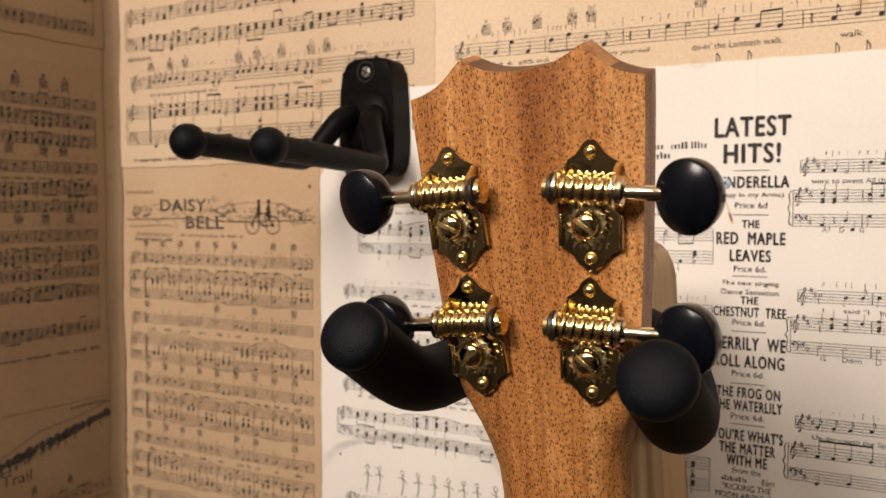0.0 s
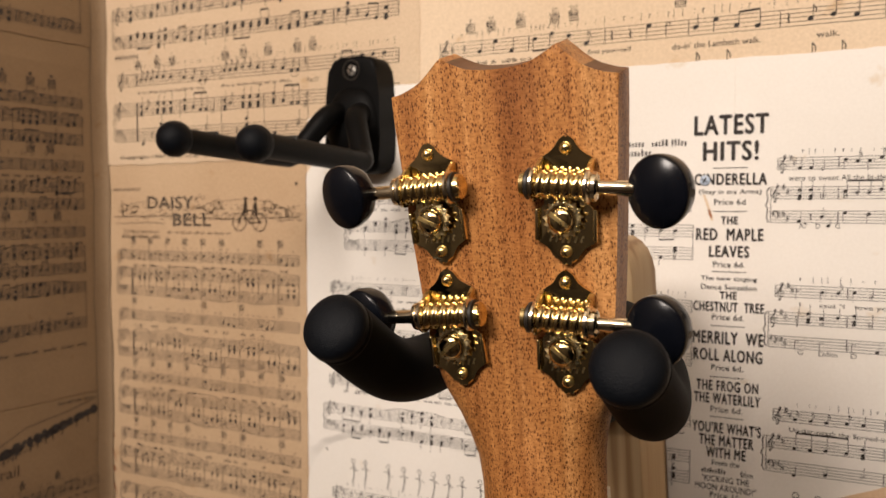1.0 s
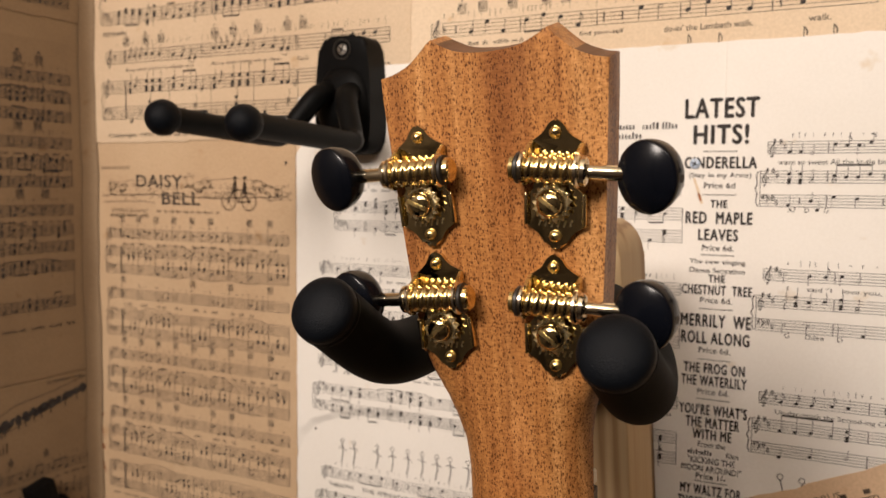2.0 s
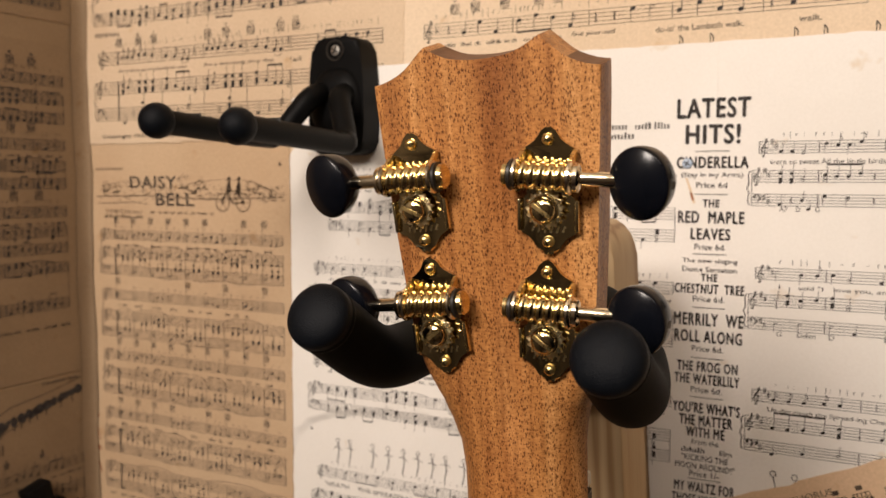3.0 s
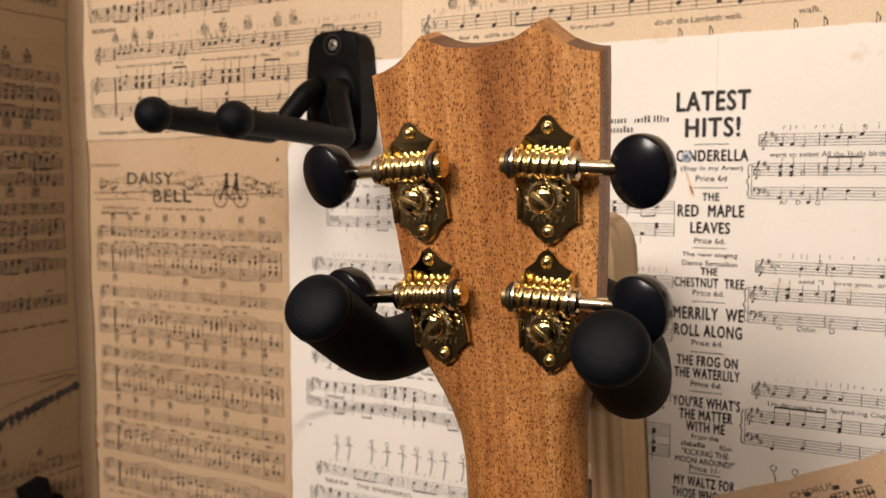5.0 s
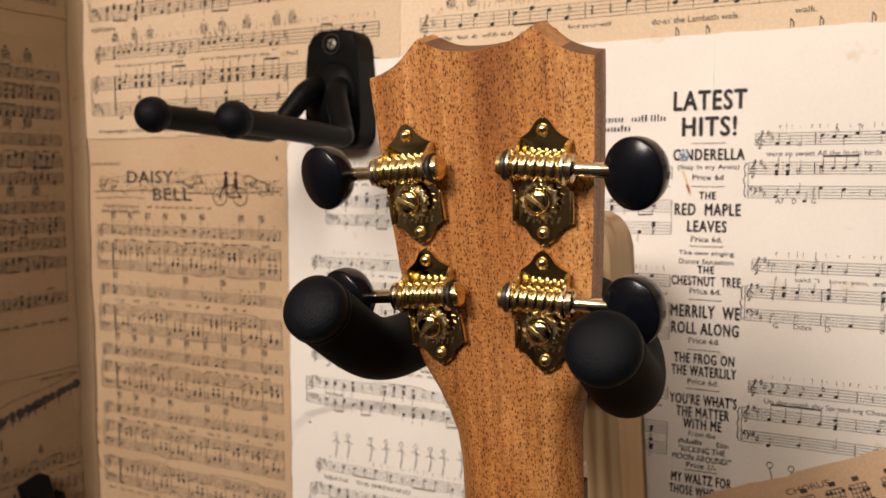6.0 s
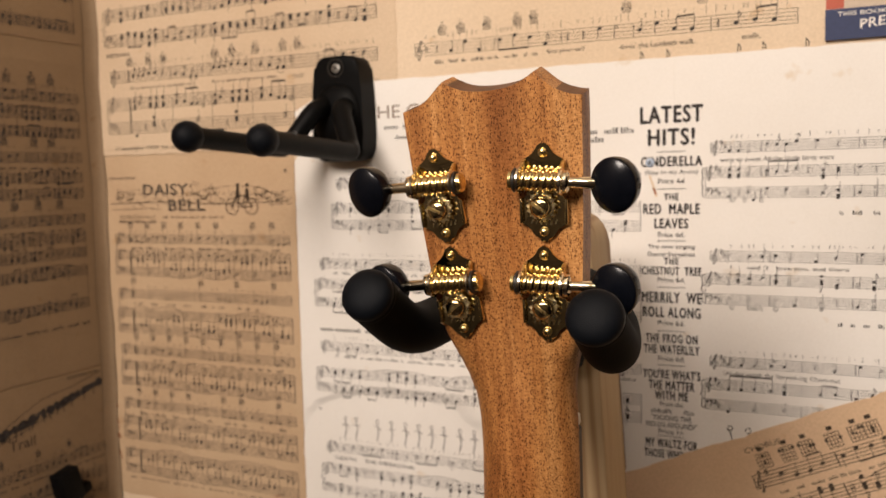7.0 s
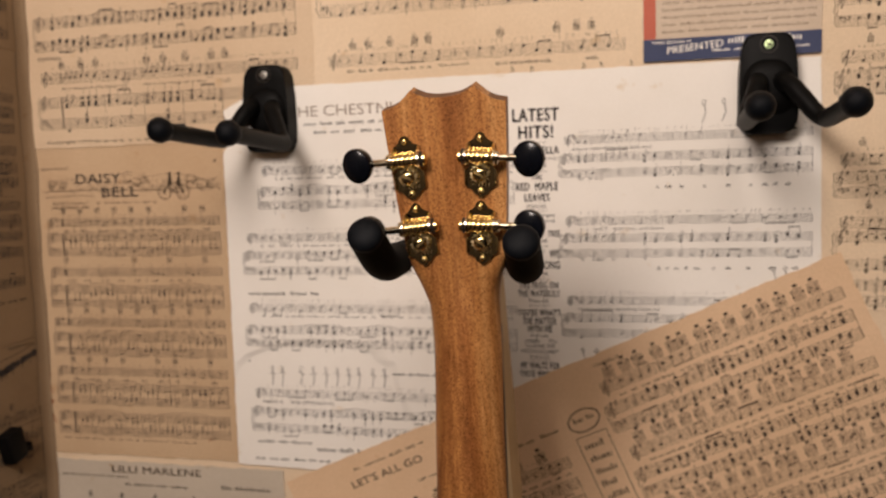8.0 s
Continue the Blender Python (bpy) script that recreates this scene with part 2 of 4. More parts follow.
wall("wall_back", (-0.06, 0.0, 0.0), (2.0, 0.06, 2.4), PALE, "back wall pasted over with old music paper", "wall")
wall("wall_left", (-0.06, -0.34, 0.0), (0.0, 0.0, 2.4), SIDE_SHADED, "side wall pasted over with music paper, shade put into its brown", "wall")
# added walls out of view, dark so that the gold plates mirror little light
wall("wall_left_far", (-0.06, -2.0, 0.0), (0.0, -0.34, 2.4), UNSEEN_DARK, "unseen wall, made dark to keep reflections and fill low", "wall")
wall("wall_right", (2.0, -2.0, 0.0), (2.06, 0.06, 2.4), UNSEEN_DARK, "unseen wall, made dark to keep reflections and fill low", "wall")
wall("wall_front", (-0.06, -2.06, 0.0), (2.06, -2.0, 2.4), UNSEEN_DARK, "unseen wall, made dark to keep reflections and fill low", "wall")
wall("ceiling", (-0.06, -2.06, 2.4), (2.06, 0.06, 2.46), CEILING, "plain pale ceiling", "ceiling")
wall("floor", (-0.06, -2.06, -0.06), (2.06, 0.06, 0.0), ROSEWOOD, "dark wooden floor", "floor")


# ---- printed sheets ----
class Print:
    """Flat printed marks, gathered as small faces in the sheet's own plane."""

    def __init__(self, seed):
        self.v, self.f, self.rng, self.low = [], [], random.Random(seed), False
        self.flats, self.above, self.airy, self.begin = False, 1.7, 1.0, -1.0

    def poly(self, points):
        k = len(self.v)
        self.v += [(x, y, 0.0) for x, y in points]
        self.f.append(tuple(range(k, k + len(points))))

    def bar(self, x0, y0, x1, y1, w):
        d = math.hypot(x1 - x0, y1 - y0) or 1e-9
        a, b = -(y1 - y0) / d * w / 2, (x1 - x0) / d * w / 2
        self.poly(((x0 - a, y0 - b), (x1 - a, y1 - b), (x1 + a, y1 + b), (x0 + a, y0 + b)))

    def line(self, points, w):
        for (a, b), (c, d) in zip(points, points[1:]):
            self.bar(a, b, c, d, w)

    def blob(self, x, y, rx, ry, turn=0.0, n=10):
        c, s = math.cos(turn), math.sin(turn)
        self.poly([(x + rx * math.cos(t) * c - ry * math.sin(t) * s, y + rx * math.cos(t) * s + ry * math.sin(t) * c)
                   for t in (2 * math.pi * i / n for i in range(n))])

    def ring(self, x, y, rx, ry, w, turn=0.0, a0=0.0, a1=6.2832, n=14):
        c, s = math.cos(turn), math.sin(turn)
        pts = []
        for i in range(n + 1):
            t = a0 + (a1 - a0) * i / n
            pts.append((x + rx * math.cos(t) * c - ry * math.sin(t) * s, y + rx * math.cos(t) * s + ry * math.sin(t) * c))
        self.line(pts, w)

    def put(self, name, parent, mat, lift):
        me = bpy.data.meshes.new(name)
        me.from_pydata([(x, y, lift) for x, y, _ in self.v], [], self.f)
        ob = link_mesh(name, me, mat, parent)
        ob["kind"] = "stuff"
        return ob

    # notation; s is the gap between staff lines, y the middle line
    def treble_clef(self, x, y, s):
        self.line([(x + 0.1 * s, y - 3.1 * s), (x + 0.35 * s, y + 2.6 * s)], 0.26 * s)
        self.ring(x + 0.15 * s, y - 1.0 * s, 1.05 * s, 1.0 * s, 0.34 * s, 0, 0.3, 5.6)
        self.line([(x + 0.35 * s, y + 2.6 * s), (x + 0.75 * s, y + 3.0 * s), (x + 0.8 * s, y + 2.0 * s), (x - 0.6 * s, y + 0.2 * s), (x - 0.9 * s, y - 0.9 * s)], 0.36 * s)
        self.blob(x - 0.25 * s, y - 3.0 * s, 0.42 * s, 0.38 * s)

    def bass_clef(self, x, y, s):
        self.ring(x, y + 0.6 * s, 1.0 * s, 1.3 * s, 0.4 * s, 0, -1.1, 2.8)
        self.blob(x - 0.6 * s, y + 0.9 * s, 0.45 * s, 0.42 * s)
        self.blob(x + 1.5 * s, y + 1.4 * s, 0.22 * s, 0.22 * s)
        self.blob(x + 1.5 * s, y + 0.5 * s, 0.22 * s, 0.22 * s)

    def sharp(self, x, y, s):
        for k in (-0.25, 0.25):
            self.bar(x + k * s, y - 1.1 * s, x + k * s, y + 1.1 * s, 0.16 * s)
            self.bar(x - 0.55 * s, y + (k * 1.6 - 0.1) * s, x + 0.55 * s, y + (k * 1.6 + 0.1) * s, 0.28 * s)

    def flat(self, x, y, s):
        self.bar(x - 0.3 * s, y - 0.6 * s, x - 0.3 * s, y + 1.6 * s, 0.2 * s)
        self.ring(x, y - 0.1 * s, 0.42 * s, 0.5 * s, 0.24 * s, 0, -2.2, 2.2, 8)

    def rest(self, x, y, s):
        self.line([(x - 0.2 * s, y + 1.2 * s), (x + 0.3 * s, y + 0.5 * s), (x - 0.2 * s, y - 0.1 * s), (x + 0.3 * s, y - 0.7 * s), (x - 0.1 * s, y - 1.2 * s)], 0.34 * s)

    def note(self, x, y, s, up, hollow=False, stem=True, heads=1, flag=False):
        top = y
        for k in range(heads):
            yy = y + k * s * (1.0 if k % 2 else 1.5 if k else 0)
            if hollow:
                self.ring(x, yy, 0.58 * s, 0.42 * s, 0.22 * s, 0.4, n=10)
            else:
                self.blob(x, yy, 0.72 * s, 0.54 * s, 0.35)
            top = yy
        if stem:
            side, ends = (0.55 * s, (y, top + 3.2 * s)) if up else (-0.55 * s, (top, y - 3.2 * s))
            self.bar(x + side, ends[0], x + side, ends[1], 0.2 * s)
            if flag:
                d = -1 if up else 1
                self.line([(x + side, ends[1]), (x + side + 0.7 * s, ends[1] + 1.0 * d * s), (x + side + 0.6 * s, ends[1] + 1.9 * d * s)], 0.26 * s)
            return ends[1]
        return y

    def staff(self, x0, x1, y, h, clef="treble", sharps=0, chords=0.0, gap=5.2, bars=None, line=0.00026, busy=0.75):
        """Five lines with a clef, signs, bar lines and a run of notes."""
        s, rng = h / 4, self.rng
        for k in range(-2, 3):
            self.bar(x0, y + k * s, x1, y + k * s, line)
        for x in (x0, x1):
            self.bar(x, y - 2 * s, x, y + 2 * s, line * 1.3)
        x = x0 + 1.6 * s
        if clef:
            self.treble_clef(x, y, s) if clef == "treble" else self.bass_clef(x, y, s)
        x += 2.2 * s
        for k in range(sharps):
            if self.flats:
                self.flat(x + 0.4 * s, y - (s if clef == "bass" else 0), s)
            else:
                self.sharp(x + 0.4 * s, y + (2 - 1.5 * k) * s - (s if clef == "bass" else 0), s)
            x += 1.3 * s
        x += 1.8 * s
        bars = bars or max(2, round((x1 - x) / (22 * s)))
        width = (x1 - x) / bars
        for b in range(bars):
            if b and x + b * width > self.begin:
                self.bar(x + b * width - 0.8 * s, y - 2 * s, x + b * width - 0.8 * s, y + 2 * s, line * 1.5)
            count = max(2, round(width / (gap * self.airy * s)))
            pace, i = (width - 2.0 * s) / count, 0
            while i < count:
                px = x + b * width + s + i * pace
                if px < self.begin:
                    i += 1
                    continue
                pitch = rng.choice((-3, -2, -1, 0, 1, 2, 3)) * s / 2
                up, kind = pitch <= 0 and not self.low, rng.random()
                if kind > busy + 0.13:
                    self.rest(px, y, s)
                elif kind < 0.26 and i + 1 < count:
                    n = 2 if rng.random() < 0.6 or i + 2 >= count else 3
                    heads = 1 if rng.random() > chords else 2
                    tips = [self.note(px + k * pace, y + pitch + rng.choice((-1, 0, 1)) * s / 2, s, up, heads=heads) for k in range(n)]
                    side = (0.55 if up else -0.55) * s
                    beam = max(tips) if up else min(tips)
                    for k, tip in enumerate(tips):
                        self.bar(px + k * pace + side, tip, px + k * pace + side, beam, 0.17 * s)
                    self.bar(px + side, beam, px + (n - 1) * pace + side, beam + rng.uniform(-0.3, 0.3) * s, 0.5 * s)
                    i += n - 1
                else:
                    heads = rng.choice((2, 3, 3)) if rng.random() < chords else 1
                    self.note(px, y + pitch - (heads - 1) * s * 0.7, s, up, rng.random() < 0.16, True, heads, rng.random() < 0.2)
                    if rng.random() < 0.12:
                        self.blob(px + 1.3 * s, y + pitch, 0.2 * s, 0.2 * s)
                i += 1

    def waltz(self, x0, x1, rows, h, bars, line):
        """A song in three: a sparse voice line, and under it a piano part of single notes and pairs of chords, with long slurs."""
        voice, treble, bass = rows
        s, rng = h / 4, self.rng
        a = x0 + 9.0 * s
        width = (x1 - a) / bars
        tune = [rng.choice(((0.15,), (0.15, 0.66), (0.15, 0.66), (0.15, 0.42, 0.70))) for _ in range(bars)]
        pitches = [[rng.choice((-4, -3, -2, -1, 0, 1, 2)) * s / 2 for _ in beat] for beat in tune]
        for row, kind in ((voice, "treble"), (treble, "treble"), (bass, "bass")):
            if row is None:
                continue
            for k in range(-2, 3):
                self.bar(x0, row + k * s, x1, row + k * s, line)
            (self.treble_clef if kind == "treble" else self.bass_clef)(x0 + 2.0 * s, row, s)
            self.sharp(x0 + 4.8 * s, row + (2 if kind == "treble" else 1) * s, s)
        for k in range(bars + 1):
            x = a + k * width
            heavy = line * (4.0 if k == 0 else 1.5)
            if voice is not None:
                self.bar(x, voice - 2 * s, x, voice + 2 * s, heavy)
            self.bar(x, bass - 2 * s, x, treble + 2 * s, heavy)
            if k == bars:
                break
            for beat, pitch in zip(tune[k], pitches[k]):
                hollow = len(tune[k]) == 1
                for row in (voice, treble):
                    if row is not None:
                        self.note(x + beat * width, row + pitch, s, pitch < 0, hollow)
            if voice is not None:
                for beat in (0.04, 0.36, 0.68):
                    if rng.random() < 0.8:
                        self.bar(x + beat * width, voice + 3.6 * s, x + (beat + rng.uniform(0.03, 0.12)) * width, voice + 3.6 * s, line * 1.2)
                self.bar(x, voice + 3.0 * s, x, voice + 4.4 * s, line * 1.1)
                if rng.random() < 0.62:
                    self.grid(x + 0.1 * width, voice + 6.6 * s, 2.6 * s, False)
                if rng.random() < 0.9:
                    self.words(x + 0.1 * width, x + width * rng.uniform(0.4, 0.9), voice - 4.6 * s, 1.3 * s)
            # accompaniment: a low note, then two chords, either hung from the upper staff or stood on the lower one
            self.note(x + 0.15 * width, bass - rng.choice((0, 1, 2, 3)) * s / 2, s, True)
            base = treble - 3.2 * s if rng.random() < 0.45 else bass + rng.choice((0.5, 1.0, 1.5)) * s
            for beat in (0.46, 0.74):
                self.note(x + (beat + rng.uniform(-0.02, 0.02)) * width, base, s * 0.92, base < treble - 4 * s, False, True, rng.choice((2, 3, 3)))
        k = 0
        while k < bars - 1:
            n = rng.choice((1, 2, 2, 3))
            middle, half = a + (k + n / 2) * width, n * width * 0.46
            if rng.random() < 0.65:
                self.ring(middle, treble + 2.0 * s, half, 1.5 * s, line, 0, 0.12, 3.02, 16)
            if rng.random() < 0.4:
                self.ring(middle, bass - 1.6 * s, half * 0.7, 1.1 * s, line, 0, 3.3, 6.1, 12)
            k += n
        self.bar(x0, bass - 2 * s, x0, (voice if voice is not None else treble) + 2 * s, line * 1.3)
        self.brace(x0 - 0.0008, bass - 2 * s, treble + 2 * s)

    def written(self, row, tones, s):
        """Notes written out one by one: place, pitch in half gaps from the middle line, kind (u up, d down, f flagged, h and w hollow, c chord, b beamed, r rest)."""
        beamed = []
        for x, step, kind in tones:
            y = row + step * s / 2
            if kind == "r":
                self.rest(x, y, s)
            elif kind == "b":
                self.note(x, y, s, False, stem=False)
                self.bar(x + 0.5 * s, y, x + 0.5 * s, row + 4.0 * s, 0.2 * s)
                beamed.append(x + 0.5 * s)
            else:
                self.note(x, y, s, kind[0] in "uhcwf" and kind != "hd", kind[0] in "hw", True, {"c": 3, "w": 2}.get(kind[0], 1), kind[0] == "f")
                if kind[-1] == ".":
                    self.blob(x + 1.4 * s, y, 0.25 * s, 0.25 * s)
        if beamed:
            self.bar(beamed[0], row + 4.0 * s, beamed[-1], row + 4.0 * s, 0.6 * s)

    def brace(self, x, y0, y1):
        m, w = (y0 + y1) / 2, (y1 - y0)
        self.line([(x, y1), (x - 0.06 * w, y1 - 0.12 * w), (x - 0.03 * w, m + 0.12 * w), (x - 0.09 * w, m), (x - 0.03 * w, m - 0.12 * w), (x - 0.06 * w, y0 + 0.12 * w), (x, y0)], 0.0005)

    def system(self, x0, x1, rows, h, sharps=1, grids=0, words=True, sol=False, bars=None, slurs=True, line=0.00026, box=0.55):
        """A voice staff over a piano's two staves, with chord boxes, sol-fa marks and sung words."""
        voice, treble, bass = rows
        rng = self.rng
        if voice is not None:
            self.staff(x0 + 0.003, x1, voice, h, "treble", sharps, 0.0, 4.1, bars, line)
            if words:
                self.words(x0 + 0.014, x1, voice - h * 1.12, h * 0.26)
            if sol:
                self.solfa(x0 + 0.014, x1, voice + h * 1.05, h * 0.36)
            for k in range(grids):
                self.grid(x0 + 0.012 + (x1 - x0 - 0.02) * (k + 0.35 * rng.random()) / grids, voice + h * self.above, h * box)
        for row, clef in ((treble, "treble"), (bass, "bass")):
            if row is not None:
                self.staff(x0, x1, row, h, clef, sharps, 0.75 if clef == "treble" else 0.45, 3.9, bars, line)
        if treble is not None and bass is not None:
            self.bar(x0, bass - h / 2, x0, treble + h / 2, 0.0003)
            self.bar(x1, bass - h / 2, x1, treble + h / 2, 0.0003)
            self.brace(x0 - 0.0008, bass - h / 2, treble + h / 2)
            if slurs:
                for k in range(3):
                    a = x0 + (x1 - x0) * rng.uniform(0.1, 0.75)
                    self.ring(a + 0.014, treble + h * 0.4, 0.014, h * 0.4, line * 1.3, 0, 0.2, 2.9, 10)

    def words(self, x0, x1, y, h, least=0.002, gap=0.0032):
        """Sung words too small to read: short bars."""
        x = x0
        while x < x1 - least:
            w = self.rng.uniform(least, least * 3.4)
            k = x
            while k < min(x + w, x1):
                tall = h * self.rng.choice((0.62, 0.7, 0.7, 1.0))
                wide = h * self.rng.uniform(0.2, 0.36)
                self.poly(((k, y - h / 2), (k + wide, y - h / 2), (k + wide, y - h / 2 + tall), (k, y - h / 2 + tall)))
                k += wide + h * 0.24
            x += w + self.rng.uniform(0.35, 1.6) * gap

    def solfa(self, x0, x1, y, h):
        """Sol-fa marks: upright strokes, dots, dashes and slight letters."""
        x = x0
        while x < x1 - 0.001:
            kind = self.rng.random()
            if kind < 0.3:
                self.bar(x, y - h * 0.7, x, y + h * 0.7, 0.00026)
            elif kind < 0.55:
                for d in (-0.25, 0.25):
                    self.blob(x, y + d * h, 0.00022, 0.00022, 0, 6)
            elif kind < 0.7:
                self.bar(x - 0.0006, y, x + 0.0006, y, 0.00024)
            else:
                self.bar(x, y - h * 0.4, x, y + h * 0.35, 0.00034)
                self.bar(x, y + h * 0.3, x + h * 0.3, y + h * 0.3, 0.00026)
            x += self.rng.uniform(0.0016, 0.0062)

    def grid(self, x, y, w, named=True):
        thick = max(0.00024, 0.055 * w)
        for k in range(5):
            self.bar(x + (k / 4 - 0.5) * w, y - w * 0.6, x + (k / 4 - 0.5) * w, y + w * 0.5, thick)
            self.bar(x - w * 0.5, y + (k / 4 * 1.1 - 0.6) * w, x + w * 0.5, y + (k / 4 * 1.1 - 0.6) * w, thick)
        for _ in range(3):
            self.blob(x + self.rng.choice((-0.5, -0.25, 0, 0.25, 0.5)) * w, y + self.rng.choice((-0.2, 0.05, 0.3)) * w, 0.13 * w, 0.13 * w, 0, 8)
        if named:
            self.bar(x - w * 0.2, y + w * 0.85, x + w * 0.2, y + w * 0.85, w * 0.3)


LETTERS = []


def letter(parent, text, x, y, width, height, mat=None, bold=0.0, lift=0.0005, track=0.0, rise=0.0):
    """Notes a line of lettering, centred at x, y, to be set when all sheets are laid."""
    data = bpy.data.curves.new("lettering", "FONT")
    data.body, data.align_x, data.resolution_u, data.offset, data.space_character = text, "CENTER", 3, min(bold, 0.0), track or 1.0 + bold * 3.5
    LETTERS.append((new("lettering", data), parent, x, y, width, height, mat or INK, lift, max(0.0, bold), rise))


def set_letters():
    graph = bpy.context.evaluated_depsgraph_get()
    for ob, parent, x, y, width, height, mat, lift, heavy, rise in LETTERS:
        me = bpy.data.meshes.new_from_object(ob.evaluated_get(graph))
        me.name = "printed_line"
        old = ob.data
        bpy.data.objects.remove(ob)
        bpy.data.curves.remove(old)
        xs, ys = [v.co.x for v in me.vertices], [v.co.y for v in me.vertices]
        kx, ky = width / (max(xs) - min(xs)), height / (max(ys) - min(ys))
        cx, cy = (max(xs) + min(xs)) / 2, (max(ys) + min(ys)) / 2
        points, faces = [v.co.copy() for v in me.vertices], [tuple(f.vertices) for f in me.polygons]
        me.clear_geometry()
        # heavy type is struck five times, a hair apart
        strikes = ((0, 0), (-heavy, 0), (heavy, 0), (0, heavy * 0.6), (0, -heavy * 0.6)) if heavy else ((0, 0),)
        spots = [((q.x + d[0] - cx) * kx + x, (q.y + d[1] - cy) * ky + y + (q.x - cx) * kx * rise, lift + 0.00004 * k) for k, d in enumerate(strikes) for q in points]
        me.from_pydata(spots, [], [tuple(i + k * len(points) for i in f) for k in range(len(strikes)) for f in faces])
        me.materials.clear()
        link_mesh("printed_line", me, mat, parent)["kind"] = "stuff"


BACK = Matrix(((1, 0, 0, 0), (0, 0, -1, 0), (0, 1, 0, 0), (0, 0, 0, 1)))
LEFT = Matrix(((0, 0, 1, 0), (1, 0, 0, 0), (0, 1, 0, 0), (0, 0, 0, 1)))


def sheet(name, outline, lift, mat, label, plane=BACK, origin=(0, 0), turn=0.0, ragged=0.0004, seed=1):
    """A pasted sheet: its outline is walked in short steps, with a slightly worn edge."""
    rng, pts = random.Random(seed), []
    for (a, b), (c, d) in zip(outline, outline[1:] + outline[:1]):
        n = max(1, int(math.hypot(c - a, d - b) / 0.006))
        pts += [(a + (c - a) * i / n + rng.gauss(0, ragged) * (i > 0), b + (d - b) * i / n + rng.gauss(0, ragged) * (i > 0)) for i in range(n)]
    me_bm = slab(pts, 0.0, 0.00025)
    ob = part(name, me_bm, mat, None, "", False)
    ob.matrix_basis = plane @ Matrix.Translation((origin[0], origin[1], lift)) @ Matrix.Rotation(turn, 4, "Z")
    return tagged(ob, label, "music sheet", "music sheets pasted on the walls", "")


def rect(x0, y0, x1, y1):
    return [(x0, y0), (x1, y0), (x1, y1), (x0, y1)]


# song booklet page with the bicycle heading
daisy = sheet("music_sheet", rect(0.0015, 1.254, 0.187, 1.532), 0.0006, TAN, "tan song page with bicycle heading, pasted in the corner", seed=2)
p = Print(11)
DAISY_ROWS = ((1.463, 1.4500, 1.4370), (1.419, 1.4035, 1.3910), (1.374, 1.3610, 1.3480), (1.330, 1.3160, 1.3035), (None, 1.2890, 1.2760))
for k, rows in enumerate(DAISY_ROWS):
    p.waltz(0.0135, 0.181, rows, 0.0064, 9, 0.00034)
p.words(0.016, 0.150, 1.2685, 0.0016)
p.put("printed_music", daisy, INK, 0.0004)
p = Print(12)
p.words(0.064, 0.127, 1.4800, 0.0018)
p.words(0.018, 0.057, 1.4765, 0.0026, 0.004)
p.blob(0.1795, 1.513, 0.001, 0.0014)
# the heading's drawing: low hills, bushes, a road and a bicycle made of for two
for x, y, size in ((0.020, 1.4975, 0.8), (0.030, 1.4960, 0.6), (0.096, 1.5010, 1.0), (0.104, 1.4975, 0.9), (0.111, 1.5000, 0.8), (0.156, 1.4985, 0.9), (0.164, 1.4960, 0.8), (0.173, 1.4950, 0.7)):
    for k in range(13):
        a, r = p.rng.uniform(0, 6.28), size * 0.0052 * p.rng.random() ** 0.5
        p.ring(x + r * math.cos(a), y + 0.9 * r * math.sin(a), 0.0015 * size, 0.0013 * size, 0.00028, 0, a - 1.4, a + 1.4, 6)
    for k in range(7):
        a = x + size * p.rng.uniform(-0.004, 0.004)
        p.bar(a, y - 0.0045 * size, a + 0.0012, y - 0.0015 * size, 0.00026)
p.ring(0.046, 1.4945, 0.030, 0.0070, 0.00025, 0, 0.3, 2.9)
p.ring(0.135, 1.4950, 0.034, 0.0080, 0.00025, 0, 0.5, 2.7)
p.line([(0.010, 1.4905), (0.06, 1.4915), (0.12, 1.4895), (0.182, 1.4915)], 0.0006)
p.line([(0.012, 1.4855), (0.05, 1.4868), (0.062, 1.4858)], 0.0004)
for x in (0.1310, 0.1485):
    p.ring(x, 1.4878, 0.0060, 0.0060, 0.0007, n=20)
    for a in range(6):
        p.bar(x, 1.4878, x + 0.0058 * math.cos(a * 1.05), 1.4878 + 0.0058 * math.sin(a * 1.05), 0.0002)
    p.blob(x, 1.4878, 0.0012, 0.0012)
p.line([(0.1310, 1.4878), (0.1345, 1.4955), (0.1435, 1.4955), (0.1485, 1.4878), (0.1395, 1.4870), (0.1345, 1.4955)], 0.0008)
p.line([(0.1395, 1.4870), (0.1435, 1.4955)], 0.0008)
for x in (0.1360, 0.1445):
    for k in range(16):
        a = p.rng.uniform(-0.0022, 0.0026)
        p.bar(x + a, 1.4925 + p.rng.uniform(0, 0.002), x + a * 0.5 + 0.0006, 1.4990 + p.rng.uniform(0, 0.0035), 0.0005)
    p.blob(x + 0.0006, 1.5035, 0.0017, 0.0013, 0.3)
for k in range(190):
    x = 0.014 + 0.168 * p.rng.random()
    y = 1.4880 + 0.0110 * p.rng.random()
    p.bar(x, y, x + p.rng.uniform(0.001, 0.005), y + p.rng.uniform(-0.0008, 0.0012), 0.0003)
p.put("printed_drawing", daisy, FADED, 0.0005)
letter(daisy, "SONG BOOKLET", 0.0235, 1.5105, 0.029, 0.0020, FADED)
letter(daisy, "DAISY", 0.0670, 1.5010, 0.044, 0.0084, INK, 0.024)
letter(daisy, "DAISY", 0.0670, 1.5010, 0.0422, 0.0069, TAN, -0.039, 0.0007, track=1.084)
